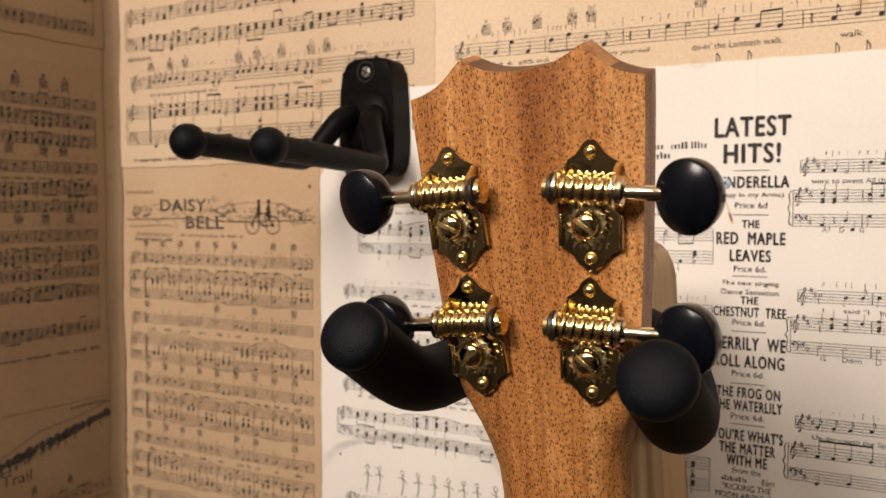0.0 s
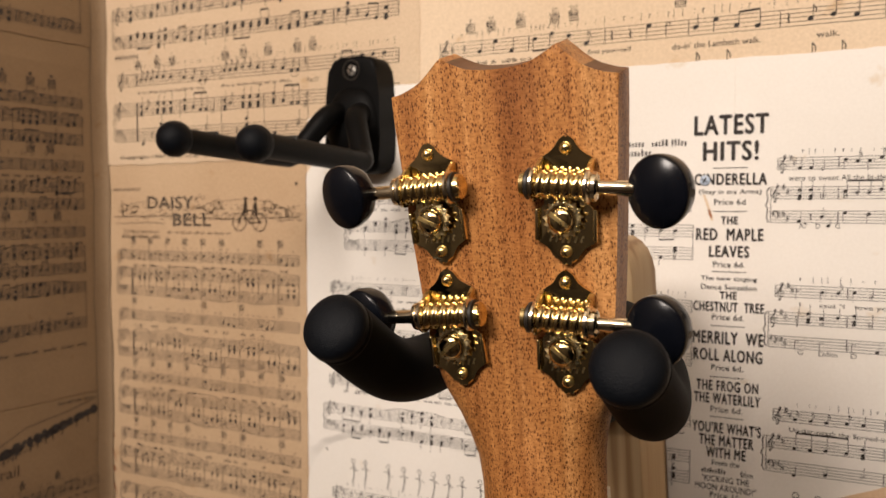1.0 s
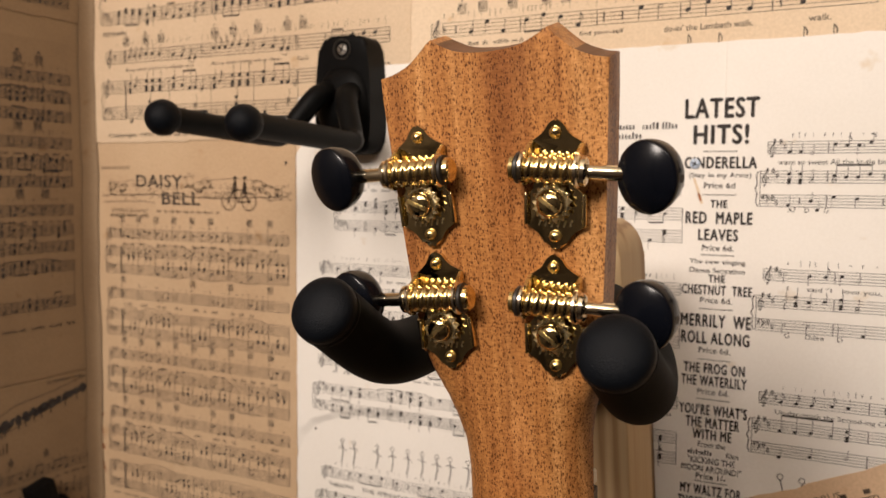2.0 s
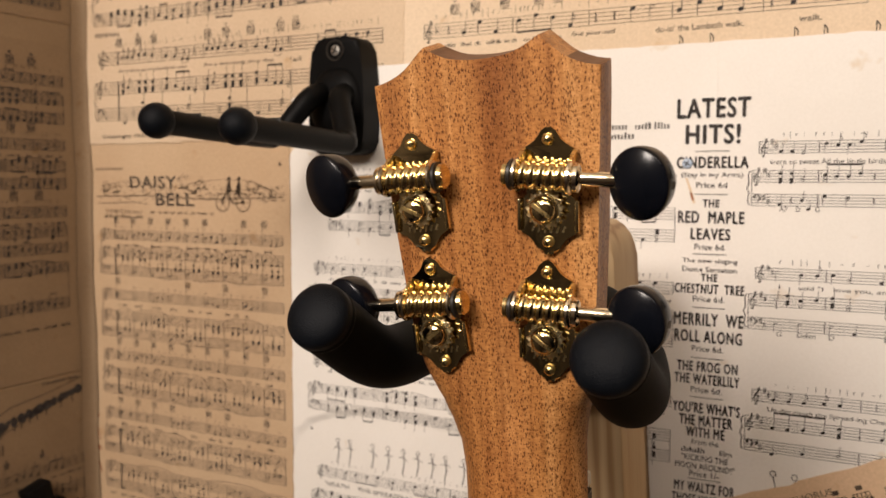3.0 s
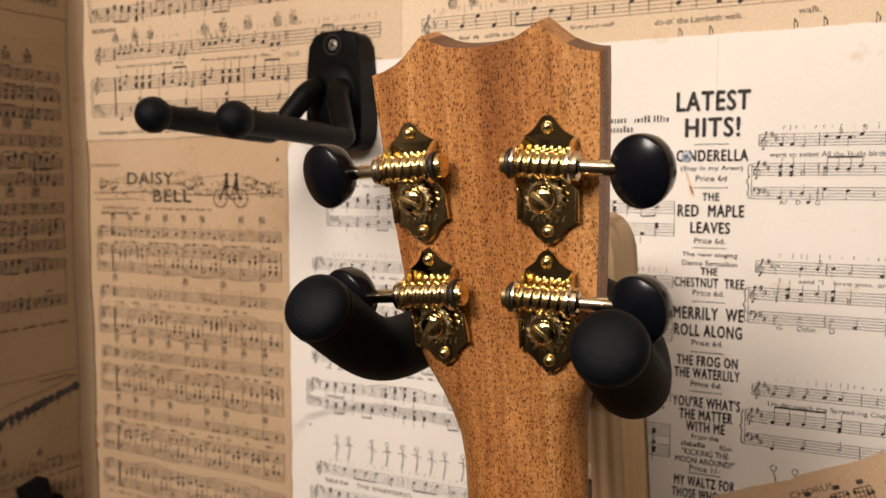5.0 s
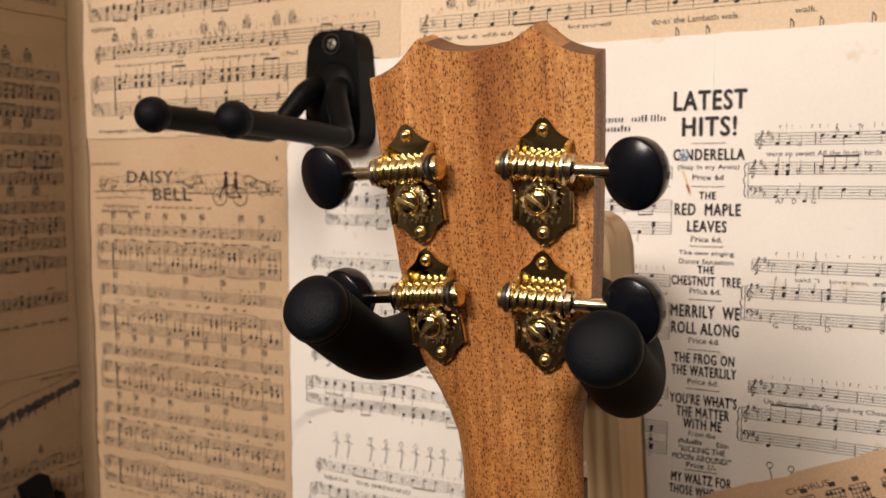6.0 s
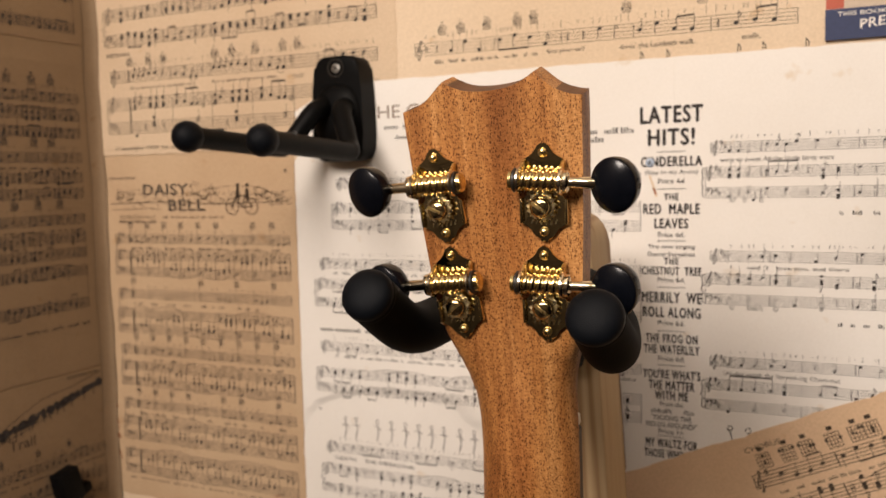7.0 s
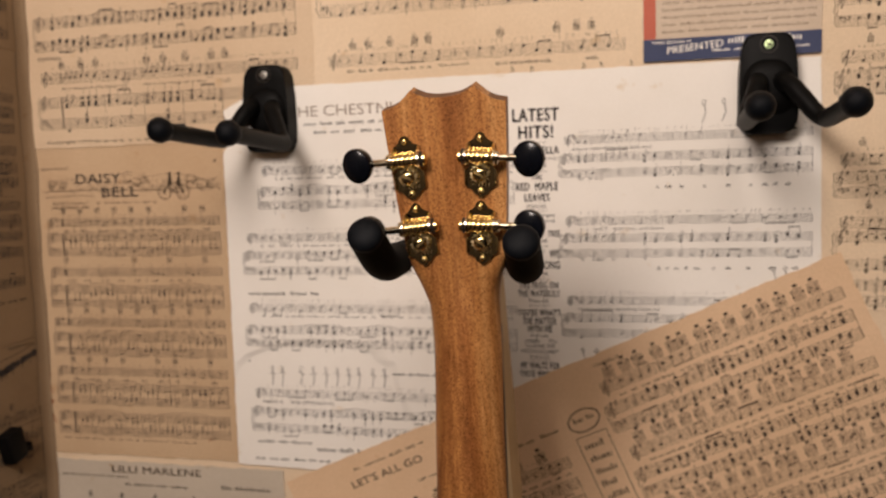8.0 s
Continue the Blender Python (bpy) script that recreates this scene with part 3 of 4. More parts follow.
letter(daisy, "BELL", 0.0875, 1.4890, 0.035, 0.0084, INK, 0.024)
letter(daisy, "BELL", 0.0875, 1.4890, 0.0332, 0.0069, TAN, -0.039, 0.0007, track=1.084)
letter(daisy, "CHORUS 2nd time f", 0.0375, 1.4800, 0.036, 0.0024, FADED)

p = Print(13)
for x, y, w, h in ((0.0040, 1.3850, 0.0016, 0.0012), (0.0045, 1.3260, 0.0012, 0.0020), (0.0052, 1.3010, 0.0016, 0.0026), (0.0050, 1.3120, 0.0006, 0.0060), (0.0058, 1.2860, 0.0008, 0.0050), (0.1620, 1.2720, 0.0030, 0.0006)):
    p.blob(x, y, w, h, 0.3, 8)
p.put("stain", daisy, RUST, 0.0003)

# refrain page above it
refrain = sheet("music_sheet", [(0.0015, 1.5285), (0.262, 1.5300), (0.2725, 1.5750), (0.2725, 1.700), (0.0015, 1.700)], 0.0014, CORNER_DIM,
                "pale tan refrain page beside the corner", seed=3)
p = Print(21)
p.flats = True
p.system(0.0145, 0.258, (None, 1.6365, 1.6170), 0.0085, 1, 0, False, False, 5, True, 0.00040)
p.system(0.0145, 0.258, (None, 1.6920, 1.6730), 0.0085, 1, 0, False, False, 5, True, 0.00040)
# the refrain's own lines, written out: a swung run and its answer, twice over
p.begin = 0.205
p.system(0.0145, 0.258, (1.5890, 1.5680, 1.5495), 0.0085, 1, 0, False, True, 5, False, 0.00040)
p.begin = -1.0
for x in (0.079, 0.117, 0.154, 0.190, 0.227):
    for low, high in ((1.5847, 1.5933), (1.5452, 1.5723)):
        p.bar(x, low, x, high, 0.0004)
for low, high in ((1.5847, 1.5933), (1.5452, 1.5723)):
    p.bar(0.0365, low, 0.0365, high, 0.0012)
for at, lift in ((0.0, 0), (0.079, 1)):
    run = [(at + x, step + lift, kind) for x, step, kind in ((0.041, 0, "f"), (0.046, 0, "f"), (0.051, 0, "f"), (0.057, 1, "f"), (0.063, 1, "u"), (0.070, 0, "u"),
                                                             (0.083, -1, "u"), (0.091, -2, "f"), (0.098, -4, "f"), (0.103, -4, "u"), (0.109, 1, "r"))]
    p.written(1.5890, run, 0.0021)
    p.ring(at + 0.1005, 1.5835, 0.0032, 0.0016, 0.0004, 0, 3.3, 6.1, 8)
    p.written(1.5680, [(at + x, step, kind) for x, step, kind in ((0.041, -4, "c"), (0.046, 0, "f"), (0.057, -3, "c"), (0.063, -3, "c"), (0.070, -3, "c"), (0.083, -2, "c"),
                                                                 (0.091, -1, "b"), (0.098, -3, "b"), (0.103, -3, "b"), (0.109, -5, "w"))], 0.0021)
    p.written(1.5495, [(at + x, step, kind) for x, step, kind in ((0.042, -6, "u"), (0.051, 0, "r"), (0.060, 1, "c"), (0.070, 0, "r"), (0.084, -3, "u"), (0.093, 0, "r"), (0.103, 2, "w"))], 0.0021)
for x, name in ((0.038, "F"), (0.057, "Bb"), (0.072, "F"), (0.121, "F"), (0.137, "D7"), (0.158, "Gm7"), (0.182, "D7"), (0.194, "Gm7")):
    z = 1.6000 + (x - 0.038) * 0.003
    p.grid(x, z, 0.0054, False)
    letter(refrain, name, x, z + 0.0046, 0.0014 * len(name), 0.0020, lift=0.0004)
p.words(0.075, 0.20, 1.5335, 0.0022)
p.put("printed_music", refrain, INK, 0.0004)
letter(refrain, "REFRAIN", 0.0265, 1.6060, 0.023, 0.0030)
letter(refrain, "An-y time you're Lambeth way", 0.0695, 1.5795, 0.065, 0.0030)
letter(refrain, "An-y eve-ning an-y day,", 0.1470, 1.5795, 0.060, 0.0030)
letter(refrain, "You'll", 0.1935, 1.5790, 0.009, 0.0030)
letter(refrain, "Copyright 1937 by", 0.0460, 1.5335, 0.054, 0.0030, INK, 0.006)

# the page that carries the refrain on
carry = sheet("music_sheet", rect(0.2712, 1.5640, 0.5325, 1.700), 0.0010, PALE, "pale tan music page with a torn lower edge", ragged=0.0006, seed=4)
p = Print(31)
p.flats, p.airy = True, 1.3
p.system(0.2800, 0.5200, (None, 1.6700, 1.6280), 0.0085, 1, 0, True, False, 5)
p.staff(0.2860, 0.5180, 1.5885, 0.0080, "treble", 1, 0.0, 4.6, 5)
p.solfa(0.294, 0.515, 1.5965, 0.0032)
for x, name in ((0.306, "F"), (0.319, "D7"), (0.337, "Gm7"), (0.357, "D7"), (0.368, "Gm7"), (0.425, "F"), (0.468, "D7"), (0.483, "Gm7"), (0.494, "F")):
    p.grid(x, 1.6000 + (x - 0.306) * 0.02, 0.0050, False)
    letter(carry, name, x, 1.6042 + (x - 0.306) * 0.02, 0.0014 * len(name), 0.0019, lift=0.0004)
p.words(0.300, 0.370, 1.5800, 0.0022)
for x in (0.432, 0.447, 0.486, 0.499, 0.521):
    p.note(x, 1.5690, 0.0022, True, flag=True)
p.put("printed_music", carry, INK, 0.0004)
letter(carry, "find your-self", 0.3880, 1.5803, 0.024, 0.0030)
letter(carry, "do-in' the Lambeth walk.", 0.4425, 1.5797, 0.043, 0.0032)
letter(carry, "walk.", 0.4940, 1.5797, 0.010, 0.0030)

# the white double sheet with the list of hits
white = sheet("music_sheet", [(0.1885, 1.2530), (0.36, 1.2480), (0.655, 1.3450), (0.6535, 1.5710), (0.4, 1.5715), (0.2130, 1.5708), (0.2080, 1.5625), (0.1900, 1.5535), (0.1970, 1.5300), (0.1885, 1.5190)], 0.0018, WHITE,
              "large creased white double sheet with a list of hits", ragged=0.0002, seed=5)
p = Print(41)
p.low, p.airy = True, 1.3
p.system(0.2200, 0.4330, (1.5030, 1.4860, 1.4745), 0.0060, 2, 0, True, True, 5)
p.system(0.2040, 0.4330, (1.4475, 1.4330, 1.4200), 0.0060, 2, 0, True, True, 5)
p.system(0.2030, 0.4330, (1.3885, 1.3700, 1.3590), 0.0060, 2, 0, True, True, 5)
p.system(0.2050, 0.4330, (1.3160, 1.3000, 1.2860), 0.0060, 2, 0, False, True, 5)
# the right-hand page: its first bars are written out (place, pitch in half gaps, kind), the rest runs on at random
OPENING = (
    ((1.5190, 1.5050, 1.4935), 0.5000, 0.522,
     (((0.483, -3, "u"), (0.488, -3, "u"), (0.493, -4, "h"), (0.503, 2, "d."), (0.508, 1, "f"), (0.513, 1, "d."), (0.518, 3, "f")),
      ((0.483, -4, "c"), (0.488, -4, "c"), (0.493, -3, "w"), (0.503, -3, "w"), (0.503, 1, "b"), (0.508, 0, "b"), (0.513, 0, "b"), (0.518, 2, "b")),
      ((0.483, -3, "u"), (0.488, 0, "r"), (0.493, 0, "u"), (0.496, -6, "u"), (0.503, 3, "d"), (0.513, 2, "d")))),
    ((1.4575, 1.4443, 1.4327), 0.5050, 0.524,
     (((0.483, 1, "hd"), (0.494, 0, "d."), (0.501, 0, "f"), (0.508, 1, "d"), (0.515, -2, "h")),
      ((0.483, 1, "h"), (0.483, -3, "r"), (0.488, -2, "c"), (0.494, 1, "u"), (0.494, -3, "h"), (0.501, 2, "u"), (0.508, -2, "c"), (0.515, -3, "w")),
      ((0.483, 1, "hd"), (0.494, 1, "hd"), (0.508, 1, "hd"), (0.518, -3, "u")))),
    ((1.3965, 1.3830, 1.3712), 0.5220, 0.524,
     (((0.483, -2, "f"), (0.490, -2, "f"), (0.497, -2, "f"), (0.506, -1, "f"), (0.513, -1, "u")),
      ((0.483, -3, "b"), (0.490, -3, "b"), (0.497, -2, "b"), (0.506, -2, "b"), (0.513, -4, "c")),
      ((0.483, -5, "u"), (0.497, -2, "u"), (0.513, 0, "h")))))
p.low, p.airy = False, 1.65
for rows, barline, p.begin, staves in OPENING:
    p.system(0.4700, 0.6480, rows, 0.0056, 2, 0, False, True, 5, False)
    s = 0.0014
    for row, tones in zip(rows, staves):
        p.bar(barline, row - 2 * s, barline, row + 2 * s, 0.0004)
        p.written(row, tones, s)
p.put("printed_music", white, INK, 0.0004)
p = Print(42)
p.words(0.262, 0.345, 1.5400, 0.0030, 0.004)
p.words(0.270, 0.340, 1.5330, 0.0026, 0.004)
p.words(0.394, 0.434, 1.5310, 0.0034, 0.007)
p.words(0.392, 0.414, 1.5262, 0.0034, 0.007)
p.words(0.206, 0.268, 1.4010, 0.0030, 0.006)
p.words(0.330, 0.420, 1.3350, 0.0024, 0.004)
p.words(0.208, 0.258, 1.2740, 0.0024, 0.004)
p.words(0.262, 0.330, 1.2690, 0.0036, 0.006)
p.words(0.205, 0.300, 1.2590, 0.0022, 0.004)
p.words(0.439, 0.4555, 1.3645, 0.0026, 0.004)
for y in (1.4885, 1.4278, 1.3640):
    p.words(0.540, 0.640, y - 0.0065, 0.0022, 0.0012, 0.010)
# small dancing marks in a row between the staves: slender strokes with loops
for k, x in enumerate((0.224, 0.233, 0.250, 0.261, 0.272, 0.282, 0.292, 0.301, 0.313, 0.323)):
    p.line([(x, 1.3365), (x + 0.0006, 1.3300), (x - 0.0008, 1.3235)], 0.0006)
    p.ring(x, 1.3378, 0.0013, 0.0014, 0.00035, n=10)
    p.line([(x - 0.0030, 1.3325 + 0.001 * (k % 3)), (x, 1.3340), (x + 0.0032, 1.3318 + 0.0012 * (k % 2))], 0.0004)
for x, y in ((0.574, 1.5410), (0.588, 1.5415), (0.484, 1.3565), (0.494, 1.3560), (0.622, 1.4190), (0.630, 1.4190)):
    p.line([(x, y), (x + 0.0015, y - 0.006), (x - 0.0015, y - 0.013)], 0.0005)
    p.ring(x, y + 0.0015, 0.0014, 0.0015, 0.0004, n=10)
p.blob(0.2035, 1.3430, 0.0008, 0.0008)
p.put("printed_ornament", white, INK, 0.0005)
letter(white, "THE CHESTNUT TREE", 0.3190, 1.5500, 0.143, 0.0086, GREY, -0.006)
letter(white, "'NEATH    THE SPREADING", 0.2460, 1.3085, 0.064, 0.0028)
letter(white, "were so sweet All the lit-tle birds were", 0.5075, 1.5121, 0.059, 0.0026)
letter(white, "I      said \"I   love you, and there", 0.5145, 1.4510, 0.061, 0.0028)
letter(white, "Un-der-neath the Spread-ing Chest-nut", 0.5110, 1.3898, 0.061, 0.0030)
letter(white, "A7    D       G", 0.4920, 1.4892, 0.018, 0.0024)
letter(white, "G      Ddim     D", 0.4965, 1.4282, 0.026, 0.0024)
letter(white, "film", 0.4610, 1.3645, 0.006, 0.0030)
HITS = (
    ("LATEST", 1.5390, 0.0350, 0.0100), ("HITS!", 1.5260, 0.0260, 0.0098), ("CINDERELLA", 1.5120, 0.0345, 0.0064),
    ("(Stay in my Arms)", 1.5055, 0.0300, 0.0032), ("Price 6d", 1.5007, 0.0150, 0.0030), ("THE", 1.4915, 0.0080, 0.0042),
    ("RED  MAPLE", 1.4845, 0.0320, 0.0066), ("LEAVES", 1.4760, 0.0190, 0.0064), ("Price 6d.", 1.4695, 0.0152, 0.0031),
    ("The new singing", 1.4622, 0.0270, 0.0030), ("Dance Sensation", 1.4581, 0.0268, 0.0027), ("THE", 1.4540, 0.0080, 0.0042),
    ("CHESTNUT  TREE", 1.4482, 0.0340, 0.0054), ("Price 6d.", 1.4430, 0.0155, 0.0031), ("MERRILY  WE", 1.4325, 0.0340, 0.0070),
    ("ROLL ALONG", 1.4238, 0.0332, 0.0068), ("Price 6d.", 1.4175, 0.0154, 0.0031))
MORE = (
    ("THE FROG ON", 1.4082, 0.0298, 0.0058), ("THE WATERLILY", 1.4017, 0.0320, 0.0058), ("Price 6d.", 1.3962, 0.0155, 0.0031),
    ("YOU'RE WHAT'S", 1.3868, 0.0332, 0.0062), ("THE MATTER", 1.3802, 0.0262, 0.0060), ("WITH ME", 1.3740, 0.0190, 0.0058),
    ("From the", 1.3688, 0.0134, 0.0028), ("\"KICKING THE", 1.3605, 0.0232, 0.0034), ("MOON AROUND!\"", 1.3562, 0.0296, 0.0034),
    ("Price 1/-", 1.3522, 0.0148, 0.0031), ("MY WALTZ FOR", 1.3450, 0.0300, 0.0058), ("THOSE WHO CRY", 1.3385, 0.0320, 0.0056))
for text, y, w, h in HITS + MORE:
    letter(white, text, 0.4508, y, w, h * (0.87 if 0.004 < h < 0.0075 else 0.95), INK, (0.040 if h > 0.009 else 0.046) if text[0:2] == text[0:2].upper() and h > 0.004 else 0.008)
p = Print(43)
for y in (1.5176, 1.4960, 1.4658, 1.4385, 1.4126, 1.3922, 1.3494):
    p.bar(0.4425, y, 0.4590, y, 0.00035)
p.put("printed_rule", white, INK, 0.0005)

part("fold", box((0.4521, 1.5430, 0.0002), (0.4526, 1.5705, 0.0006), 0.0001), WHITE, white)

# booklet cover with a blue band
cover = sheet("music_sheet", rect(0.5315, 1.5735, 0.6535, 1.700), 0.0022, COVER, "booklet page with a blue band and red edge strip", seed=6)
p = Print(51)
p.poly(rect(0.5315, 1.5735, 0.6535, 1.5895))
p.put("blue_band", cover, BLUE, 0.0004)
p = Print(52)
p.poly(rect(0.5318, 1.5897, 0.5405, 1.699))
p.put("red_strip", cover, RED, 0.0004)
p = Print(53)
for k in range(16):
    p.words(0.545, 0.650, 1.5945 + 0.0052 * k, 0.0022, 0.004, 0.002)
p.put("printed_type", cover, GREY, 0.0004)
p = Print(54)
p.words(0.591, 0.648, 1.5858, 0.0044, 0.006, 0.0025)
p.words(0.580, 0.648, 1.5795, 0.0020, 0.004, 0.0025)
p.put("pale_type", cover, WHITE, 0.0006)
letter(cover, "THIS BOOK IS", 0.5515, 1.5868, 0.028, 0.0022, WHITE, 0.01, 0.0006)
letter(cover, "PRESENTED", 0.5680, 1.5826, 0.039, 0.0050, WHITE, 0.012, 0.0006, rise=0.09)

# page at the far side, partly under the slanting one
far = sheet("music_sheet", rect(0.6525, 1.3900, 0.860, 1.700), 0.0006, PALE, "pale tan music page beside the white sheet", seed=7)
p = Print(61)
for rows in ((1.6750, 1.6550, 1.6400), (1.6260, 1.6090, 1.5940), (1.5690, 1.5560, 1.5470), (1.4975, 1.4850, 1.4745), (1.4530, 1.4430, 1.4230), (None, 1.4085, 1.3970)):
    p.system(0.6640, 0.850, rows, 0.0070, 1, 5, True, True, 5)
p.put("printed_music", far, FADED, 0.0004)

# white page below the corner page
marlene = sheet("music_sheet", rect(0.0015, 1.010, 0.2290, 1.2485), 0.0010, GREYED, "white song page below the corner page", seed=8)
p = Print(71)
p.words(0.010, 0.085, 1.2345, 0.0022, 0.004)
p.words(0.170, 0.215, 1.2300, 0.0034, 0.004)
p.words(0.075, 0.140, 1.2280, 0.0026, 0.004)
for k in range(4):
    y = 1.2050 - 0.052 * k
    p.system(0.0150, 0.220, (y, y - 0.016, y - 0.031), 0.0068, 1, 5, True, False, 5)
p.put("printed_music", marlene, INK, 0.0004)
letter(marlene, "LILLI MARLENE", 0.1070, 1.2415, 0.088, 0.0062, FADED, 0.01)

# slanting double page
slant = sheet("music_sheet", [(0.0, -0.26), (0.478, -0.26), (0.476, 0.0), (0.0, 0.0)], 0.0026, SLANT, "tan double music page pasted on a slant", origin=(0.2320, 1.2390), turn=radians(24.0), seed=9)
p = Print(81)
p.above = 1.35
for k in range(4):
    y = -0.0270 - 0.0545 * k
    p.system(0.2760, 0.4660, (y, y - 0.0175, y - 0.0315), 0.0080, 1, 14, True, False, 5, True, 0.00045, 0.95)
for k in range(3):
    y = -0.0700 - 0.0560 * k
    p.system(0.0180, 0.2320, (y, y - 0.0175, y - 0.0315), 0.0080, 1, 11, True, True, 5, True, 0.00045, 1.0)
p.put("printed_music", slant, FADED, 0.0004)
p = Print(82)
p.words(0.062, 0.128, -0.0120, 0.0026, 0.004)
p.words(0.020, 0.060, -0.0400, 0.0022, 0.004)
p.words(0.110, 0.165, -0.0400, 0.0022, 0.004)
p.words(0.190, 0.238, -0.0440, 0.0030, 0.005)
p.ring(0.2560, -0.0440, 0.0130, 0.0085, 0.0011, 0.1, n=22)
p.words(0.2480, 0.2640, -0.0425, 0.0040, 0.004)
p.line([(0.2440, -0.0560), (0.2690, -0.0560), (0.2690, -0.160), (0.2440, -0.160), (0.2440, -0.0560)], 0.0006)
for k in range(9):
    p.words(0.2480, 0.2660, -0.0640 - 0.0105 * k, 0.0050, 0.005, 0.002)
p.put("printed_type", slant, FADED, 0.0004)
letter(slant, "LET'S ALL GO", 0.0880, -0.0235, 0.066, 0.0064, FADED, 0.01)
letter(slant, "CHORUS.", 0.2920, -0.0085, 0.022, 0.0032, FADED)

# pages on the side wall, their paper darkened for its shade (x runs towards the corner)
side = sheet("music_sheet", rect(-0.190, 1.3620, -0.0095, 1.5980), 0.0002, SIDE_SHADED, "music page on the side wall, coloured dark for shade", LEFT, seed=10)
p = Print(91)
for rows in ((1.5720, 1.5590, 1.5460), (1.5270, 1.5120, 1.5000), (1.4800, 1.4660, 1.4540), (None, 1.4400, 1.4140)):
    p.system(-0.180, -0.0200, rows, 0.0070, 1, 7, True, True, 6, True, 0.00045, 0.8)
p.words(-0.170, -0.012, 1.3980, 0.0022, 0.004)
p.put("printed_music", side, INK, 0.0004)
upper = sheet("music_sheet", rect(-0.190, 1.6140, -0.0075, 1.700), 0.0003, SIDE_SHADED, "music page high on the side wall, coloured dark for shade", LEFT, seed=12)
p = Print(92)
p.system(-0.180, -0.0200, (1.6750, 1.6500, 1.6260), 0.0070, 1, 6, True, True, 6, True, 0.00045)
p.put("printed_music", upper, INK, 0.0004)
trail = sheet("music_sheet", rect(-0.200, 1.120, -0.0090, 1.3600), 0.0003, SIDE_SHADED, "song page with a dark hill drawing, paper coloured dark for shade", LEFT, seed=13)
p = Print(93)
rng = random.Random(5)
x = -0.135
while x < -0.013:
    y = 1.3210 + (x + 0.135) * 0.23
    p.blob(x, y, rng.uniform(0.0025, 0.0055), rng.uniform(0.0018, 0.0042), rng.uniform(0, 1.2), 7)
    if rng.random() < 0.5:
        p.bar(x, y, x + rng.uniform(-0.001, 0.001), y - 0.007, 0.0008)
    x += rng.uniform(0.0028, 0.0062)
p.line([(-0.19, 1.300), (-0.13, 1.318), (-0.09, 1.326), (-0.012, 1.348)], 0.0005)
p.line([(-0.10, 1.334), (-0.07, 1.347), (-0.04, 1.351), (-0.012, 1.357)], 0.0005)
p.words(-0.045, -0.0125, 1.3620 - 0.0040, 0.0020, 0.004)
for k in range(3):
    y = 1.2960 - 0.058 * k
    p.system(-0.185, -0.0120, (y, y - 0.0190, y - 0.0340), 0.0066, 1, 5, True, True, 5)
p.put("printed_drawing", trail, INK, 0.0004)
letter(trail, "Trail", -0.0880, 1.3190, 0.022, 0.0075, FADED, 0.0)

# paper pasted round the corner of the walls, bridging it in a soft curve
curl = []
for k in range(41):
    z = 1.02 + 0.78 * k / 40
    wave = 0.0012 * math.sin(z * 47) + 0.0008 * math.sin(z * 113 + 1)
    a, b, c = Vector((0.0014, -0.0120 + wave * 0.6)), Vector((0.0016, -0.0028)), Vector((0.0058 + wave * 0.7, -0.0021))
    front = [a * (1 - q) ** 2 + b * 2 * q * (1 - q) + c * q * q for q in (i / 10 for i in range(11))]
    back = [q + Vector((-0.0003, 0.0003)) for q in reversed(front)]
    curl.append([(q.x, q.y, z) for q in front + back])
tagged(part("trim_corner_paper", ring_loft(bmesh.new(), curl), CURL), "strip of paper curving round the wall corner, coloured dark for shade", "paper strip", "", "structure")

set_letters()


# ---- hangers ----
def screw_head(name, parent, at, radius, mat, axis="y", sign=-1):
    bm = lathe([(0, radius), (sign * radius * 0.25, radius), (sign * radius * 0.5, radius * 0.8), (sign * radius * 0.58, radius * 0.3)], axis, 20, None, at)
    ob = part(name, bm, mat, parent)
    for k, turn in enumerate((0.5, 0.5 + math.pi / 2)):
        b = box((-radius * 0.62, -radius * 0.16, -radius * 0.11), (radius * 0.62, radius * 0.16, radius * 0.11))
        bmesh.ops.transform(b, matrix=Matrix.Translation(Vector(at) + Vector((0, sign * radius * 0.53, 0))) @ Matrix.Rotation(turn, 4, "Y"), verts=b.verts)
        part("slot", b, RUBBER, ob)
    return ob


def rounded(points, radius, n=6):
    """The same outline with its corners rounded off."""
    out = []
    for k, q in enumerate(points):
        q, a, b = Vector(q), Vector(points[k - 1]), Vector(points[(k + 1) % len(points)])
        r = min(radius, (a - q).length * 0.45, (b - q).length * 0.45)
        a, b = q + (a - q).normalized() * r, q + (b - q).normalized() * r
        out += [tuple(a * (1 - t) ** 2 + q * 2 * t * (1 - t) + b * t * t) for t in (i / n for i in range(n + 1))]
    return out


